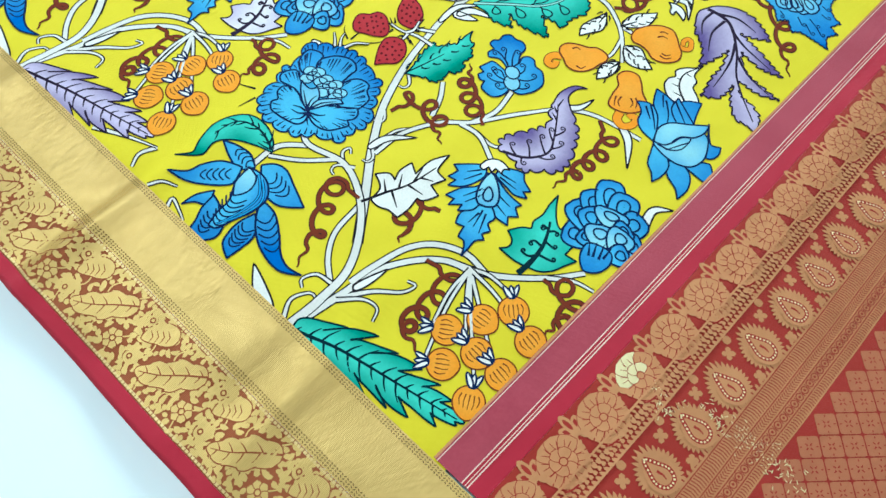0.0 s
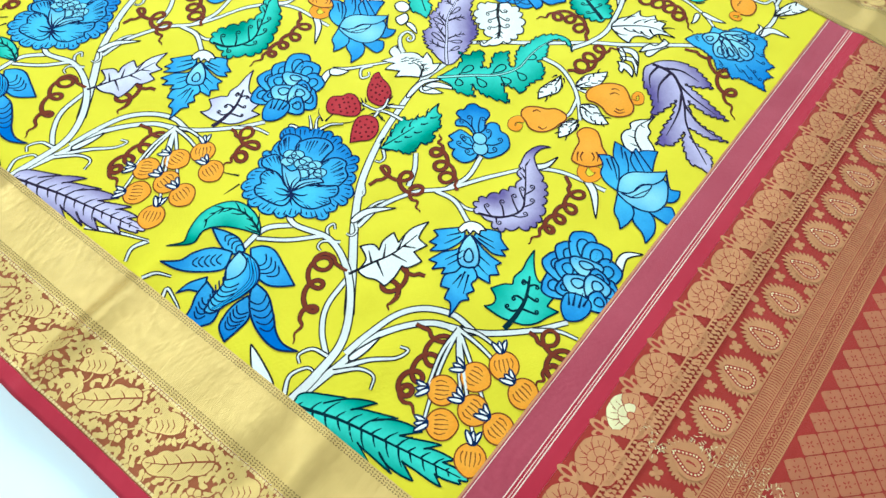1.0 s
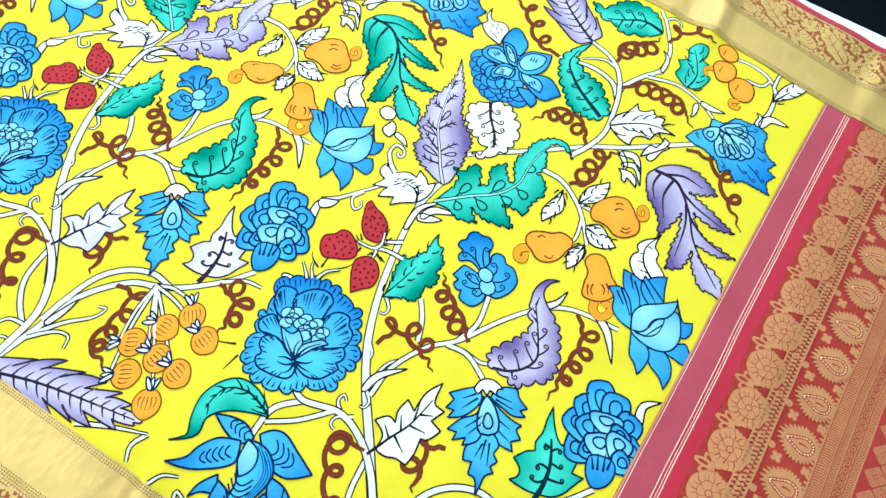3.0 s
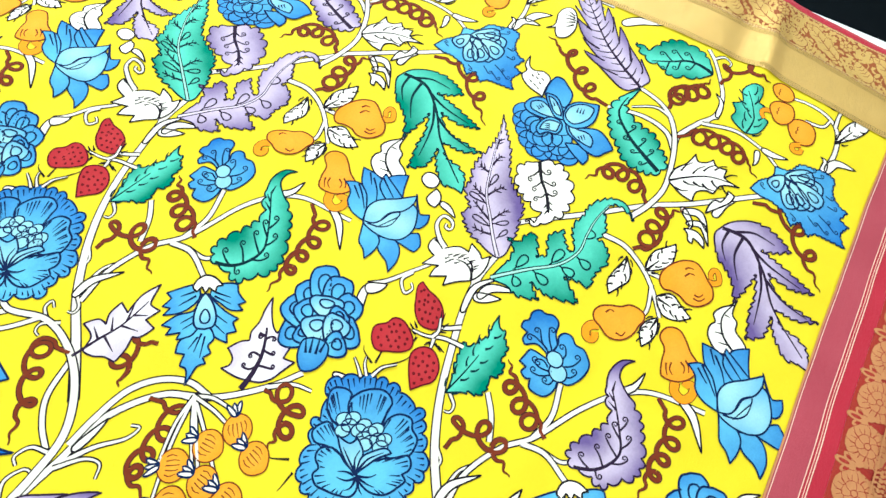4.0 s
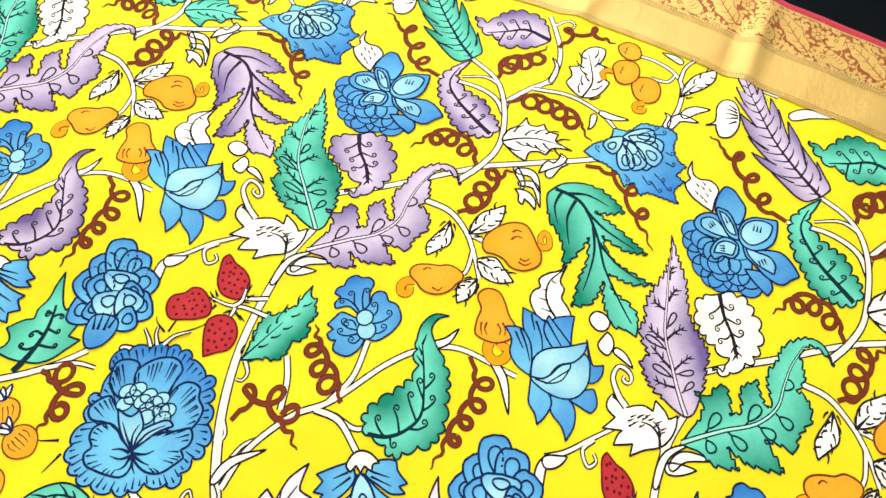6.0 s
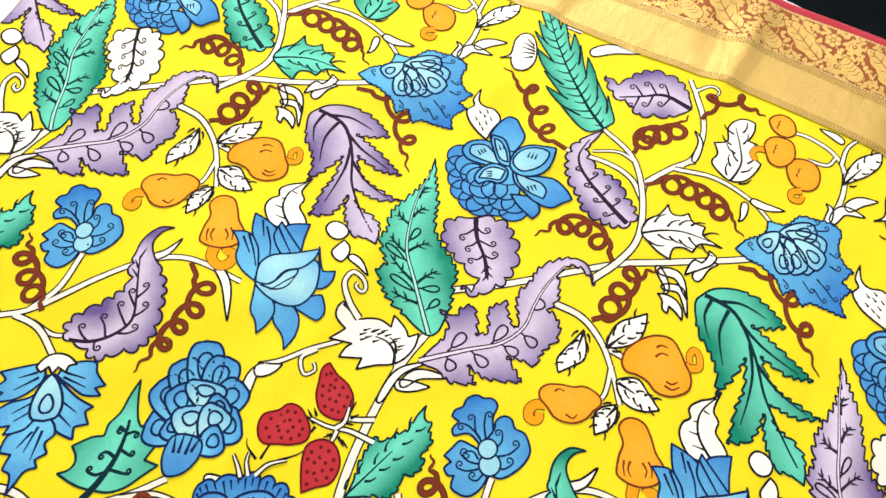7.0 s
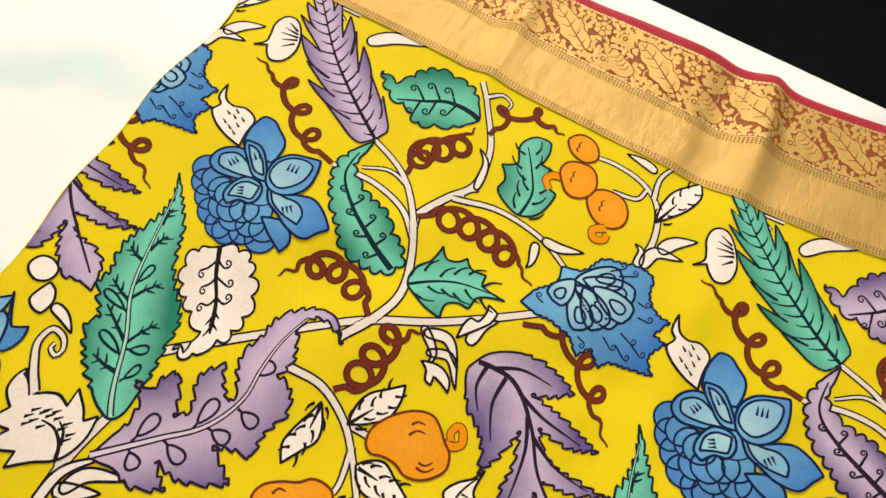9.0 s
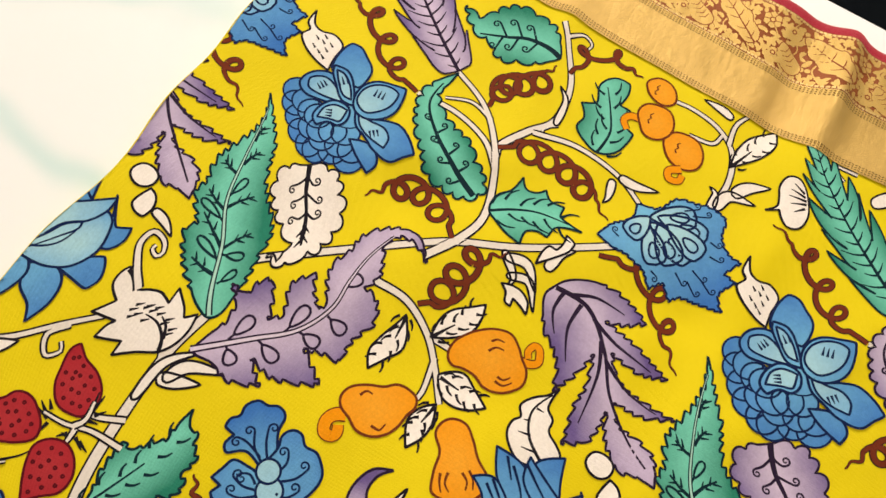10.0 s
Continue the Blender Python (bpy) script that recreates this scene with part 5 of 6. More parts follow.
    for x, y in [(416, 189), (421, 188), (423, 181), (424, 175), (416, 183), (416, 175), (425, 180), (426, 168), (423, 160), (427, 159), (423, 152), (419, 152), (428, 173), (412, 186)]:
        ink(d, [(x - 2.5, y + 2.5), (x + 2.5, y - 2.5)], 1.9, 0.8, "ink")
    d = start("bud", 7.0)
    for pts in ([(488, 273), (494, 278), (503, 275), (505, 266), (500, 257), (491, 257), (486, 264)], [(481, 258), (489, 255), (486, 248), (477, 243), (467, 245), (467, 252), (472, 259)]):
        shape(d, pts, "white", None, 60.0, pale=0.0)
    d = start("bud", 7.0)
    shape(d, [(772, 235), (781, 227), (790, 228), (802, 231), (815, 227), (818, 219), (814, 211), (798, 201), (783, 198), (769, 203), (765, 213), (772, 221), (778, 224)], "white", None, 60.0, pale=0.0)
    for a, b in zip([(803, 206), (800, 204), (797, 203), (806, 208), (792, 203)], [(804, 221), (797, 221), (790, 217), (811, 220), (783, 212)]):
        ink(d, [a, b], 2.2, 0.7, "ink")
    d = start("bud", 7.0)
    shape(d, [(615, -56), (628, -56), (635, -59), (635, -65), (646, -68), (652, -67), (649, -76), (640, -75), (631, -69)], "white", None, 60.0, pale=0.0)
    d = start("bud", 7.0)
    shape(d, [(585, -41), (581, -47), (573, -51), (572, -56), (579, -55), (577, -62), (573, -70), (582, -67), (588, -58), (588, -49)], "white", None, 60.0, pale=0.0)
    d = start("bud", 5.5)
    shape(d, [(673, 184), (676, 199), (683, 215), (693, 225), (701, 222), (707, 228), (722, 229), (708, 221), (705, 212), (708, 200), (702, 187), (686, 186)], "white", None, 60.0, pale=0.0)
    for x, y in [(697, 211), (688, 209), (696, 204), (702, 205), (685, 202), (690, 197), (697, 196), (682, 196)]:
        ink(d, [(x - 1.5, y - 2.5), (x + 1.5, y + 2.5)], 1.7, 0.8, "ink")
    return out


# how the cloth was tugged as it was laid: place and shift, in millimetres
TUGS = ((370, -193, -6, 0), (288, 159, -8, -1), (419, -33, -10, 0), (289, 297, 6, 2), (503, 240, -4, -7), (161, 372, 8, -2), (651, 170, -8, 10), (296, 668, 9, 0),
        (651, 614, -6, 10), (443, 610, 10, 1), (593, 474, 7, 6), (648, 802, -5, -6), (503, 1127, 13, -22), (762, 666, -1, -8), (364, 472, 17, 5), (364, 916, 1, -7),
        (398, 991, -8, -1), (310, 763, 11, -9), (413, 129, 0, 13), (568, 15, -3, 6), (772, -14, 8, -11), (844, -201, 17, -16), (728, -113, 11, -5))


def pull(p):
    t = np.array(TUGS, float) / 1000
    k = np.exp(-(((p[:, None, :] - t[None, :, :2]) / 0.07) ** 2).sum(2))
    q = p + (k[:, :, None] * t[None, :, 2:]).sum(1) / (k.sum(1) + 0.15)[:, None]
    q[:, 0] = np.clip(q[:, 0], -0.004, WIDE + 0.004)
    q[:, 1] = np.maximum(q[:, 1], pallu_edge(q[:, 0]) - 0.002)
    return q


# ---- body cloth ----
def cloth_sheet(name, x0, x1, y0, y1, step, mat, parent, lift=0.0, label="", inner=None, skirt=()):
    """A sheet over the rectangle, y bounds may be functions of x; skirt: sides turned down to the table."""
    nx, ny = max(2, int((x1 - x0) / step)), max(2, int(((y1(0.4) if callable(y1) else y1) - (y0(0.4) if callable(y0) else y0)) / step))
    xs = np.linspace(x0, x1, nx + 1)
    lo = y0(xs) if callable(y0) else np.full_like(xs, y0)
    hi = y1(xs) if callable(y1) else np.full_like(xs, y1)
    k = np.linspace(0, 1, ny + 1)
    X = np.repeat(xs[:, None], ny + 1, 1)
    Y = lo[:, None] + (hi - lo)[:, None] * k[None]
    X = drag(np.stack([X, Y], 2))[..., 0]
    Z = lie(X, Y) + lift
    grid = np.stack([X, Y, Z], 2)
    for side in skirt:
        if side == "far":
            e = grid[:, -1:].copy()
            mid = e + np.array([0, 0.003, -0.004])
            low = e + np.array([0, 0.001, 0])
            low[..., 2] = TABLE_Z + 0.0004
            grid = np.concatenate([grid, mid, low], 1)
        elif side in ("west", "east"):
            e = (grid[:1] if side == "west" else grid[-1:]).copy()
            low = e + np.array([-0.002 if side == "west" else 0.002, 0, 0])
            low[..., 2] = TABLE_Z + 0.0004
            grid = np.concatenate([low, grid] if side == "west" else [grid, low], 0)
    a, b = grid.shape[:2]
    idx = np.arange(a * b).reshape(a, b)
    f = np.stack([idx[:-1, :-1], idx[1:, :-1], idx[1:, 1:], idx[:-1, 1:]], 2).reshape(-1, 4)
    me = bpy.data.meshes.new(name)
    me.from_pydata(grid.reshape(-1, 3).tolist(), [], f.tolist())
    me.materials.append(mat)
    me.polygons.foreach_set("use_smooth", np.ones(len(f), bool))
    ob = new(name, me)
    ob.parent = parent
    if label:
        ob["label"] = label
    return ob


def pallu_edge(x):
    return -0.180 - SLANT * np.asarray(x, float)


body = cloth_sheet("body_cloth", -0.012, WIDE + 0.012, lambda x: pallu_edge(x) - 0.015, cloth_end, 0.005, MAT["yellow"], saree, 0.0, "bright yellow silk body with kalamkari floral print", skirt=("far",))

WORD = {"teal": "teal", "purple": "lilac", "lilac": "pale lilac", "white": "white"}
stems, bract, curl, coils, leaves, flowers = ink_stems(), bracts(), scroll(), vine_tendrils(), panel_leaves() + drawn_leaves(), panel_flowers()
for k in range(4):
    shift = (0.0, k * PER)
    lay("vine", stems, body, shift, label="white printed vine with black outline", warp=pull)
    for d in bract:
        lay("bract", d, body, shift, label="small white pointed leaf", warp=pull)
    lay("vine_scroll", curl, body, shift, warp=pull)
    for d in coils:
        lay("tendril", d, body, shift, label="coiled brown tendril", warp=pull)
    for name, d, colours in leaves:
        c = colours[k]
        lay(name, d, body, shift, {} if c == "teal" else {"teal": c, "deepteal": EDGE[c], "tealrib": c + "rib", "white": c, "whiterib": c + "rib", "ink": EDGE[c]},
            label=WORD[c] + " printed leaf with dark veins", warp=pull)
    for name, d in flowers:
        lay(name, d, body, shift, warp=pull)


# ---- woven gold borders ----
TOP = 0.0016        # borders and end-piece lie this much over the printed body


def woven_leaf(key="gold"):
    d = Drawing(1.0)
    leaf(d, [(84, -24), (98, -6), (112, 10), (124, 30)], 14.0, 5, 0.10, "saw", 0.40, 0.55, key, "rustsilk", "vein", pale=0.5, gain=0.3, bold=0.55)
    return d


def woven_round(c, r, petals, key="gold"):
    d = Drawing(1.0)
    for i in range(petals):
        a = 360 * i / petals + 10
        petal(d, polar(c, a, r * 0.15), polar(c, a, r), r * 2.2 / petals, key, 0.6, 0.3, 0, 0.5, 0.3, edge="rustsilk", ew=0.8)
    disc(d, c, r * 0.26, key, "rustsilk")
    return d


def woven_mango(a, b, hw, key="gold"):
    """A plump drop with a rust outline and rows of veins."""
    d = Drawing(1.0)
    petal(d, a, b, hw, key, 0.45, 0.7, 0.14, 0.5, 0.3, edge="rustsilk", ew=1.0)
    a, b = np.array(a, float), np.array(b, float)
    ax = b - a
    nn = np.array([-ax[1], ax[0]]) / np.linalg.norm(ax)
    for f in (0.25, 0.4, 0.55, 0.7):
        for hand in (1, -1):
            p = a + ax * f + nn * 2.0
            d.line(smooth([p, p + ax * 0.08 + nn * hand * hw * 0.55], 1.5), 1.0, 0.5, "rustsilk", 1.2)
    for i in range(7):
        c = a + ax * (0.12 + 0.12 * i) + nn * hw * 1.35 * math.sin(math.pi * (0.2 + 0.1 * i))
        disc(d, c, 1.7, key, None)
    return d


def woven_swirl(c, r, key="gold"):
    d = Drawing(1.0)
    d.line(spiral(c, r, 1.6, 2.2, 1), 4.2, 3.0, key)
    for i in range(9):
        a = 40 + 28 * i
        petal(d, polar(c, a, r * 0.95), polar(c, a + 12, r * 1.45), 3.0, key, 0.5, 0.5, 0, 0.5, 0.3, edge=None)
    disc(d, c, r * 0.3, key, "rustsilk")
    return d


def scrollwork(seed, key="gold"):
    """Small leaflets and twigs that fill the ground between the large figures, over one repeat."""
    rng = random.Random(seed)
    d = Drawing(0.2)
    taken = [((100, 0), 17), ((112, 14), 14), ((90, -14), 12), ((90, 34), 12), ((118, -30), 13), ((84, 50), 5), ((120, 46), 8)]
    for tries in range(520):
        p = (rng.uniform(71, 136), rng.uniform(-49.5, 49.5))
        if any((p[0] - q[0]) ** 2 + (p[1] - q[1]) ** 2 < r * r for q, r in taken):
            continue
        a, L = rng.uniform(0, 360), rng.uniform(5.0, 9.0)
        q0, q1 = polar(p, a, L * 0.5), polar(p, a + 180, L * 0.5)
        bend = rng.choice((-1, 1)) * 0.18
        ax = q1 - q0
        nn = np.array([-ax[1], ax[0]])
        path = smooth([q0, (q0 + q1) / 2 + nn * bend, q1], 1.8)
        s, t, n, length = along(path)
        w = (np.sqrt(s * (1 - s)) * 2 * rng.uniform(1.6, 2.5) + 0.35)[:, None]
        k = len(path)
        d.layers.append((0.4, key, np.vstack([path + n * w, path - n * w]), [(i, k + i, k + i + 1, i + 1) for i in range(k - 1)], np.ones(2 * k)))
        taken.append((p, 3.6))
    for i in range(4):
        y = -48 + 25 * i
        d.line(smooth([(72, y), (88, y + 10), (104, y + 6), (120, y + 18), (135, y + 14)], 2.5), 1.6, 1.2, key)
    return d


def stitch_rows(columns, y0, y1, pitch, w, key, slope=0.0):
    d = Drawing(0.6)
    count = int((y1 - y0) / pitch)
    v, f = [], []
    for x, on, kind in columns:
        for i in range(count):
            y = y0 + i * pitch
            dx = (1 if i % 2 else -1) * slope
            k = len(v)
            a, b = (x - dx, y), (x + dx, y + pitch * on)
            v += [(a[0] - w, a[1]), (a[0] + w, a[1]), (b[0] + w, b[1]), (b[0] - w, b[1])]
            f.append((k, k + 1, k + 2, k + 3))
    d.layers.append((0.6, key, np.array(v, float), f, np.ones(len(v))))
    return d


def make_border(x_in, sign, first, label):
    """x_in: the inner edge; sign: which way the border runs outward; first: where one repeat's leaf stands."""
    def xs(a, b):
        return (x_in - b, x_in - a) if sign < 0 else (x_in + a, x_in + b)

    y0, y1 = -1.25, cloth_end
    root = cloth_sheet("gold_border", *xs(0.0, 0.068), y0, y1, 0.005, MAT["gold"], saree, TOP, label, skirt=("far",))
    cloth_sheet("brocade_ground", *xs(0.0681, 0.1395), y0, y1, 0.005, MAT["rustsilk"], root, TOP, "rust-coloured woven ground", skirt=("far",))
    cloth_sheet("selvedge", *xs(0.1396, 0.156 if sign < 0 else 0.150), y0, y1, 0.005, MAT["crimson"], root, TOP, "plain crimson selvedge", skirt=("far", "west" if sign < 0 else "east"))

    def place(p):
        q = p.copy()
        q[:, 0] = x_in + sign * p[:, 0]
        return q

    for name, cols, pitch, w, key, slope in (
            ("stitch_band", [(2.0, 0.55, 0), (4.6, 0.55, 0), (7.0, 0.55, 0)], 3.2, 0.55, "goldink", 0.5),
            ("stitch_band", [(60.5, 0.55, 0), (63.0, 0.55, 0), (65.6, 0.55, 0)], 3.2, 0.55, "goldink", 0.5),
            ("woven_edging", [(70.0, 0.8, 0), (137.2, 0.8, 0)], 4.0, 1.3, "goldline", 0.0)):
        d = stitch_rows(cols, -420, 1160, pitch, w, key, slope)
        tagged(lay(name, d, root, extra=TOP, warp=place), kind="stuff")
    leaf_d, leaf_l = woven_leaf(), woven_leaf("silver")
    rounds = [woven_mango((80, 22), (102, 50), 11.0), woven_round((119, -30), 10.5, 6), woven_swirl((119, 44), 7.0)]
    swirl = woven_swirl((84, -44), 7.5)
    twigs = [scrollwork(s) for s in (3, 8, 21)]
    for i in range(-11, 13):
        y = first + i * 0.099
        if y < -0.38 or y > 1.21:
            continue
        lit = False
        lay("woven_leaf", leaf_l if lit else leaf_d, root, (0, y), extra=TOP, warp=place, label="pale shining woven leaf" if lit else "gold woven leaf")
        for d in rounds:
            lay("woven_flower", d, root, (0, y), extra=TOP, warp=place)
        lay("woven_swirl", swirl, root, (0, y), extra=TOP, warp=place)
        ob = lay("woven_scrollwork", twigs[i % 3], root, (0, y), extra=TOP, warp=place)
        if ob:
            tagged(ob, kind="stuff")
    return root


make_border(-0.002, -1, 0.041, "gold zari border with leaf brocade and crimson edge")
make_border(WIDE - 0.002, 1, 0.571, "gold zari border with leaf brocade and fold creases")


# ---- crimson brocade end-piece: u along its edge, v away from the body, in millimetres ----
def on_pallu(p):
    q = p.copy()
    q[:, 1] = pallu_edge(p[:, 0]) - p[:, 1]
    return q


def strip(name, v0, v1, mat, parent, label="", lift=TOP):
    return cloth_sheet(name, 0.0, WIDE - 0.003, lambda x: pallu_edge(x) - v1, lambda x: pallu_edge(x) - v0, 0.006, mat, parent, lift, label)


pallu = strip("pallu", 0.0555, 0.9, MAT["palluground"], saree, "brick-red end-piece with copper brocade flowers and lattice")
strip("dense_band", 0.1665, 0.2135, MAT["copper"], pallu, "closely woven copper band", TOP + 0.0003)
strip("pink_band", 0.0, 0.032, MAT["pink"], pallu, "faded pink silk band")
strip("crimson_band", 0.0321, 0.0554, MAT["crimson"], pallu, "deep crimson silk band")
for v, w, key in ((1.0, 2.2, "copper"), (4.0, 0.9, "palethread"), (32.0, 1.1, "palethread"), (35.5, 0.8, "palethread"), (38.2, 1.2, "palethread")):
    d = Drawing(1.0)
    d.line(smooth([(0, v), (220, v + 0.6), (430, v), (640, v - 0.5), (852, v)], 5.0), w, key=key)
    lay("thread_line", d, pallu, extra=TOP, warp=on_pallu, label="pale woven thread line")


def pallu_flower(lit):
    """lit: light falling on one flower, painted as a paler colour on some petals."""
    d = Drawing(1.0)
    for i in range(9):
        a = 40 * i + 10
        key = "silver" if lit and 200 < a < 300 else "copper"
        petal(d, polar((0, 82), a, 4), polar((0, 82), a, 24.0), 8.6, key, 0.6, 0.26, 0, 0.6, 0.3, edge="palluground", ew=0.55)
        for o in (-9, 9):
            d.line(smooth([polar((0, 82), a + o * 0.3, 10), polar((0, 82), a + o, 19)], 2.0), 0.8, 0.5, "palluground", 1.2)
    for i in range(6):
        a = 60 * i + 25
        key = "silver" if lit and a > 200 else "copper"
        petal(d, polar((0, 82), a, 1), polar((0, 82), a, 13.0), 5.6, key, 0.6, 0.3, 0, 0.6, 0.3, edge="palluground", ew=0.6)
    disc(d, (0, 82), 3.6, "copper", "palluground", width=0.9)
    for x in (-1, 1):
        d.line(smooth([(x * 6, 104), (x * 17, 101), (x * 25, 92), (x * 20, 88)], 1.5), 1.8, 1.0, "palluground", 1.4)
    return d


def pallu_bud():
    d = Drawing(1.0)
    for a, L in ((-52, 17), (-128, 17), (-90, 22)):
        tip = polar((0, 75), a, L)
        petal(d, (0, 77), tip, 4.6, "copper", 0.5, 0.5, 0, 0.5, 0.3, edge=None)
        petal(d, polar((0, 75), a, 5), polar((0, 75), a, L * 0.80), 2.0, "palluground", 0.5, 0.5, 0, 0.5, 0.3, edge=None)
    for x in (-9, 9):
        petal(d, (x * 0.2, 74), (x, 84), 3.0, "copper", 0.5, 0.5, 0.1, 0.5, 0.3, edge=None)
        d.line(smooth([(x * 0.3, 80), (x * 0.9, 90), (x * 0.5, 98)], 1.5), 2.2, 1.2, "copper")
    return d


def pallu_drop():
    d = Drawing(1.0)
    c = (0, 147)
    for i in range(30):
        a = 12 * i
        r = 22 + 7 * max(0.0, math.cos(math.radians(a + 90))) ** 6
        petal(d, polar(c, a, 10), polar(c, a + 7, r), 2.1, "copper", 0.5, 0.7, 0.08, 0.5, 0.3, edge=None)
    blob(d, [(0, 123), (9, 136), (15, 149), (10, 162), (0, 166), (-10, 162), (-15, 149), (-9, 136)], "copper", None)
    d.level += 0.5
    o = smooth([(0, 130), (6, 141), (9, 150), (6, 158), (0, 160), (-6, 158), (-9, 150), (-6, 141)], 1.5, closed=True)
    d.line(np.vstack([o, o[:1]]), 4.0, key="palluground", lift=0.9)
    for i in range(0, len(o), 2):
        q = np.linspace(0, 2 * math.pi, 7)
        d.line(o[i] + np.stack([np.cos(q), np.sin(q)], 1) * 0.55, 1.1, key="silver", lift=2.0)
    d.line(smooth([(0, 144), (1, 150), (0, 154)], 1.5), 2.6, 1.0, "palluground", 1.2)
    return d


def pallu_filler(c, r):
    d = Drawing(1.0)
    for i in range(4):
        petal(d, c, polar(c, 90 * i + 45, r), 2.6, "copper", 0.6, 0.35, 0, 0.5, 0.3, edge=None)
    disc(d, c, 2.0, "copper", None)
    return d


def pallu_stripe():
    """One repeat of the narrow vine stripe and of the dense band beyond the drops."""
    d = Drawing(0.6)
    for x in np.arange(0, 54, 5.4):
        for v, a in ((100, 60), (105, -60), (109, 60)):
            petal(d, (x, v), polar((x, v), a, 6.5), 1.7, "copper", 0.5, 0.5, 0.1, 0.5, 0.3, edge=None)
            petal(d, (x + 4, v), polar((x + 4, v), a + 180, 5.0), 1.4, "copper", 0.5, 0.5, 0.1, 0.5, 0.3, edge=None)
    for v in (94.8, 113.4):
        d.line(smooth([(0, v), (27, v), (54, v)], 4.0), 2.0, key="copper")
    return d


def pallu_fringe():
    """Red ground lines showing between the packed copper threads."""
    d = Drawing(0.6)
    key = "palluground"
    for x in np.arange(0, 54, 3.0):
        d.line(smooth([(x, 170), (x + 1.2, 176), (x, 182)], 2.5), 0.9, 0.7, key)
        d.line(smooth([(x + 1.5, 185), (x - 0.6, 188), (x + 1.5, 191)], 2.0), 0.9, 0.7, key)
        d.line(smooth([(x, 205), (x + 1.0, 208), (x, 212)], 2.0), 0.9, 0.7, key)
        if x % 6 == 0:
            petal(d, (x, 167.5), (x + 1.5, 162.0), 1.6, "copper", 0.4, 0.6, 0, 0.5, 0.3, edge=None)
    for x in np.arange(4.5, 54, 9.0):
        q = np.linspace(0, 2 * math.pi, 15)
        d.line(np.stack([x + 3.4 * np.cos(q), 198 + 3.4 * np.sin(q)], 1), 0.9, key=key)
        d.line(np.stack([x + 0.7 * np.cos(q), 198 + 0.7 * np.sin(q)], 1), 1.0, key=key)
        d.line(smooth([(x + 4.5, 194.5), (x + 4.5, 201.5)], 2.0), 0.8, key=key)
    for v in (168.8, 183.6, 193.0, 203.4):
        d.line(smooth([(0, v), (27, v), (54, v)], 4.0), 0.9, key=key)
    return d


def lattice_cell():
    d = Drawing(0.6)
    r = 12.7
    o = [polar((0, 0), a, r * k) for a, k in ((0, 1), (12, 0.90), (45, 0.74), (78, 0.90), (90, 1), (102, 0.90), (135, 0.74), (168, 0.90), (180, 1), (192, 0.90), (225, 0.74), (258, 0.90), (270, 1), (282, 0.90), (315, 0.74), (348, 0.90))]
    d.fill(o, "coppermid", None, None)
    for a in (0, 90, 180, 270):
        d.line(smooth([polar((0, 0), a, 1.5), polar((0, 0), a, 4.2)], 1.5), 1.5, 0.8, "palluground")
        d.line(smooth([polar((0, 0), a + 45, 6.4), polar((0, 0), a + 45, 8.2)], 1.5), 1.2, 0.8, "palluground")
    return d


flower_d, flower_lit, bud_d, drop_d, filler_d, stripe_d, fringe_d, cell_d = pallu_flower(False), pallu_flower(True), pallu_bud(), pallu_drop(), [pallu_filler((27, 128), 7.0), pallu_filler((29, 161), 6.0), pallu_filler((-17, 119), 4.5)], pallu_stripe(), pallu_fringe(), lattice_cell()


def move(d, u, v):
    m = Drawing()
    m.layers = [(lv, key, p + np.array([u, v]), f, t) for lv, key, p, f, t in d.layers]
    return m


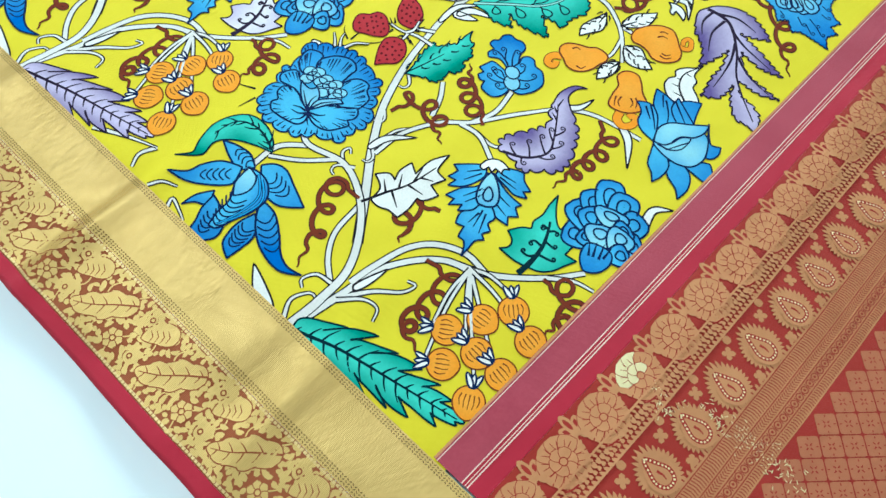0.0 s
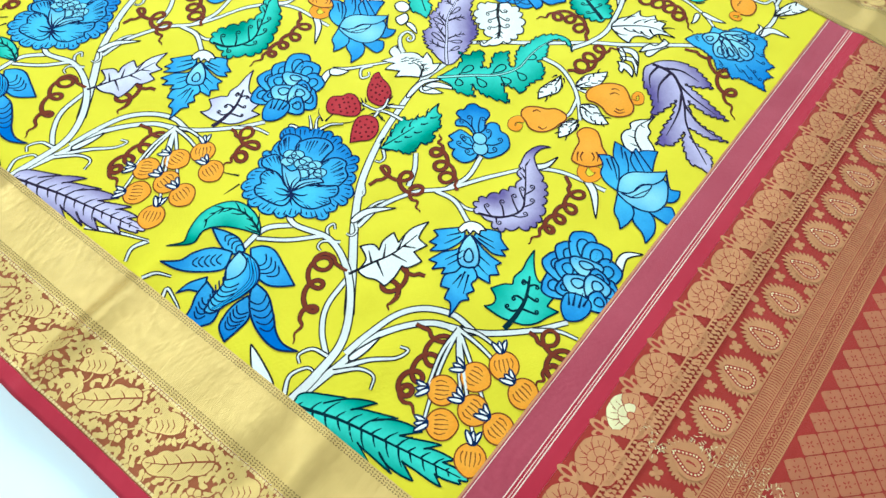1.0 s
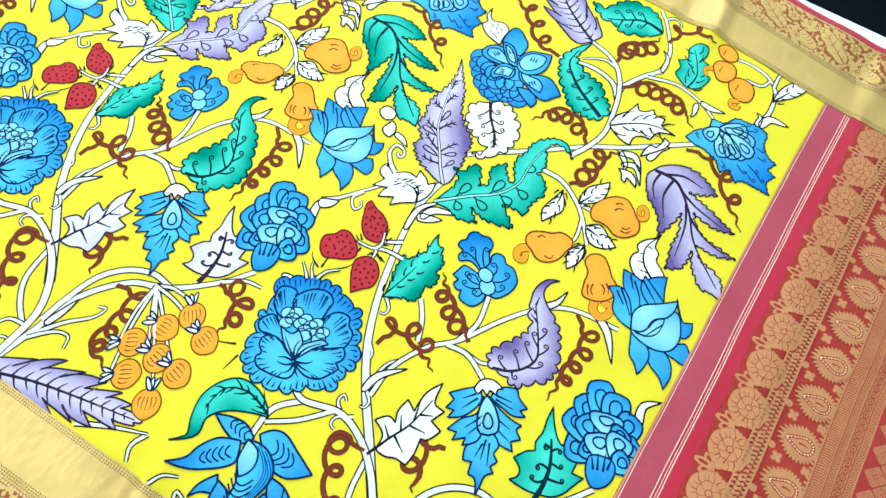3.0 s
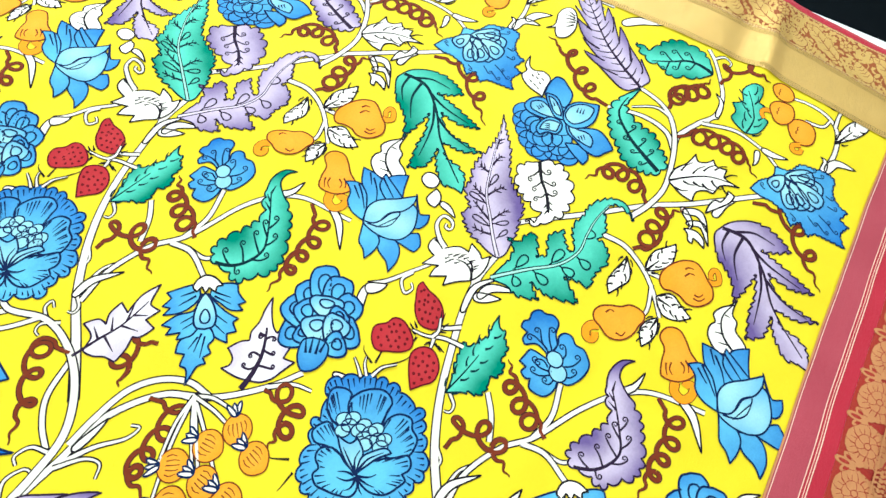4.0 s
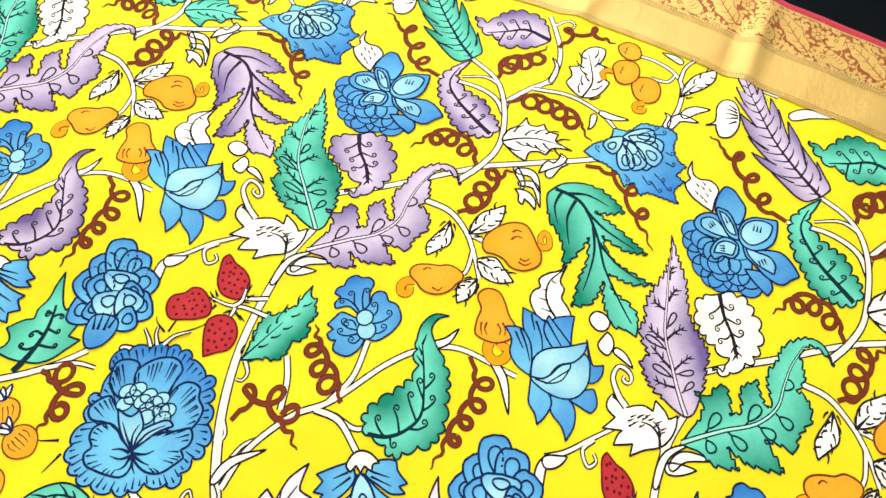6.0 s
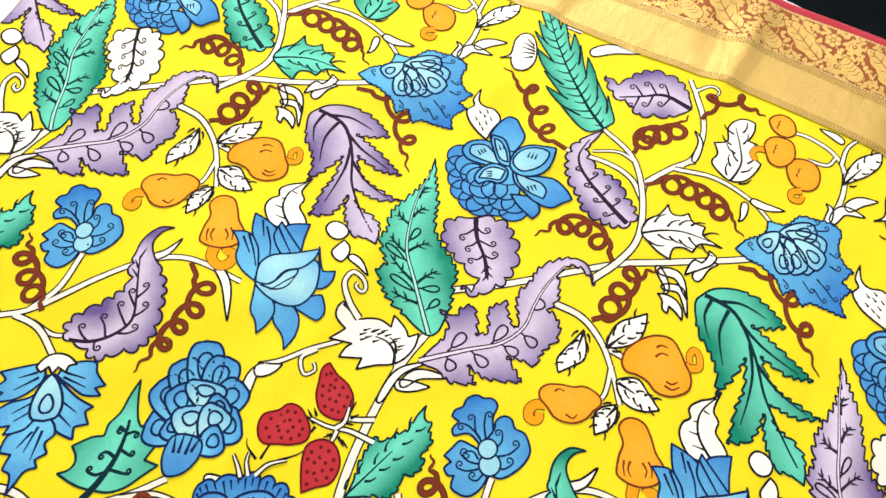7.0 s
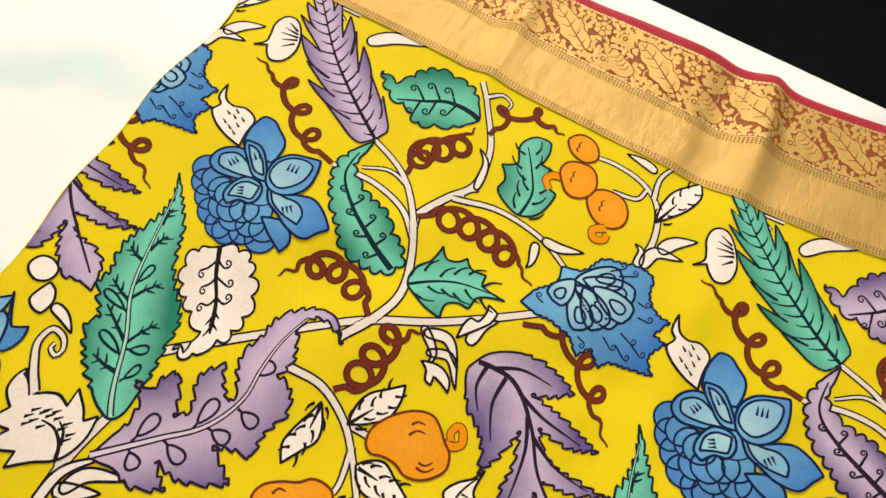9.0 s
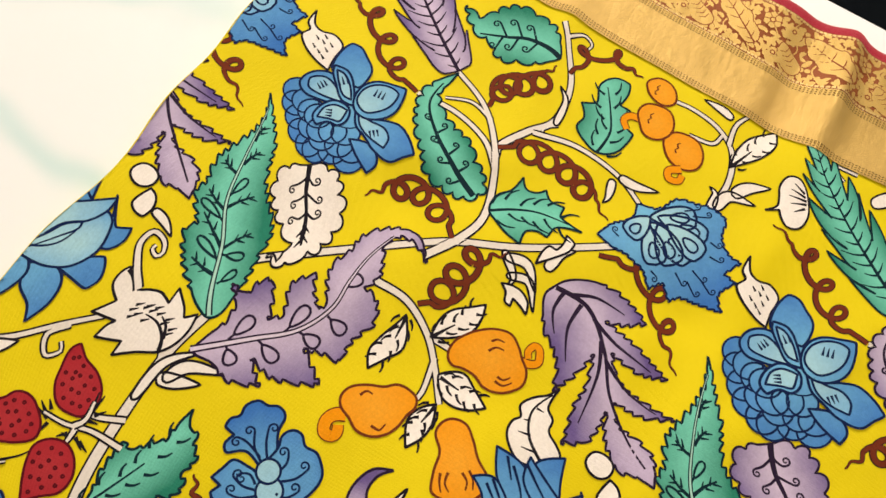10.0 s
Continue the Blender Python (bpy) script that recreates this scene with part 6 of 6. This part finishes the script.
def within(d):
    """Keep what lies between the borders."""
    for lv, key, p, f, t in d.layers:
        p[:, 0] = np.clip(p[:, 0], 0.5, 852)
    return d


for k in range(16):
    # only the fourth flower has the painted light
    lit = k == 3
    lay("brocade_flower", within(move(flower_lit if lit else flower_d, 19 + 54 * k, 0)), pallu, extra=TOP, warp=on_pallu, label="copper brocade flower with light painted on some petals" if lit else "copper brocade flower")
    lay("brocade_bud", within(move(bud_d, 46 + 54 * k, 0)), pallu, extra=TOP, warp=on_pallu)
    lay("brocade_drop", within(move(drop_d, 13 + 54 * k, 0)), pallu, extra=TOP, warp=on_pallu, label="fringed copper paisley drop")
    for d in filler_d:
        lay("brocade_floret", within(move(d, 13 + 54 * k, 0)), pallu, extra=TOP, warp=on_pallu)
    tagged(lay("vine_stripe", within(move(stripe_d, 54 * k, 0)), pallu, extra=TOP, warp=on_pallu), kind="stuff")
    tagged(lay("fringe_band", within(move(fringe_d, 54 * k, 0)), pallu, extra=TOP + 0.0003, warp=on_pallu), kind="stuff")

rest = Drawing()
for i in range(31):
    for j in range(36):
        u, v = 5 + 28.4 * i + (14.2 if j % 2 else 0), 229 + 14.2 * j
        if u > 845:
            continue
        if u < 560 and v < 470:
            lay("lattice_tile", move(cell_d, u, v), pallu, extra=TOP, warp=on_pallu)
        else:
            rest.layers += move(cell_d, u, v).layers
tagged(lay("lattice_weave", rest, pallu, extra=TOP, warp=on_pallu), kind="stuff")

# highlight along a crease of the brocade, painted as short pale strokes
d = Drawing(3.5)
rng = random.Random(12)
trail = smooth([(181, 66), (180, 100), (170, 118), (190, 140), (198, 180), (199, 212), (198, 245)], 1.0)
for i in range(240):
    s = rng.random()
    p = trail[int(s * (len(trail) - 1))] + np.array([rng.gauss(0, 3.0 + 5 * s), rng.gauss(0, 2.5)])
    a = rng.choice((20, 70, 110, 160)) + rng.gauss(0, 14)
    d.line(smooth([polar(p, a, 1.8), p, polar(p, a + 180, 1.8)], 1.5), 1.0, 0.5, "silver")
tagged(lay("crease_highlight", d, pallu, extra=TOP + 0.0004, warp=on_pallu, label="crease highlight painted as pale gold strokes"), kind="stuff")
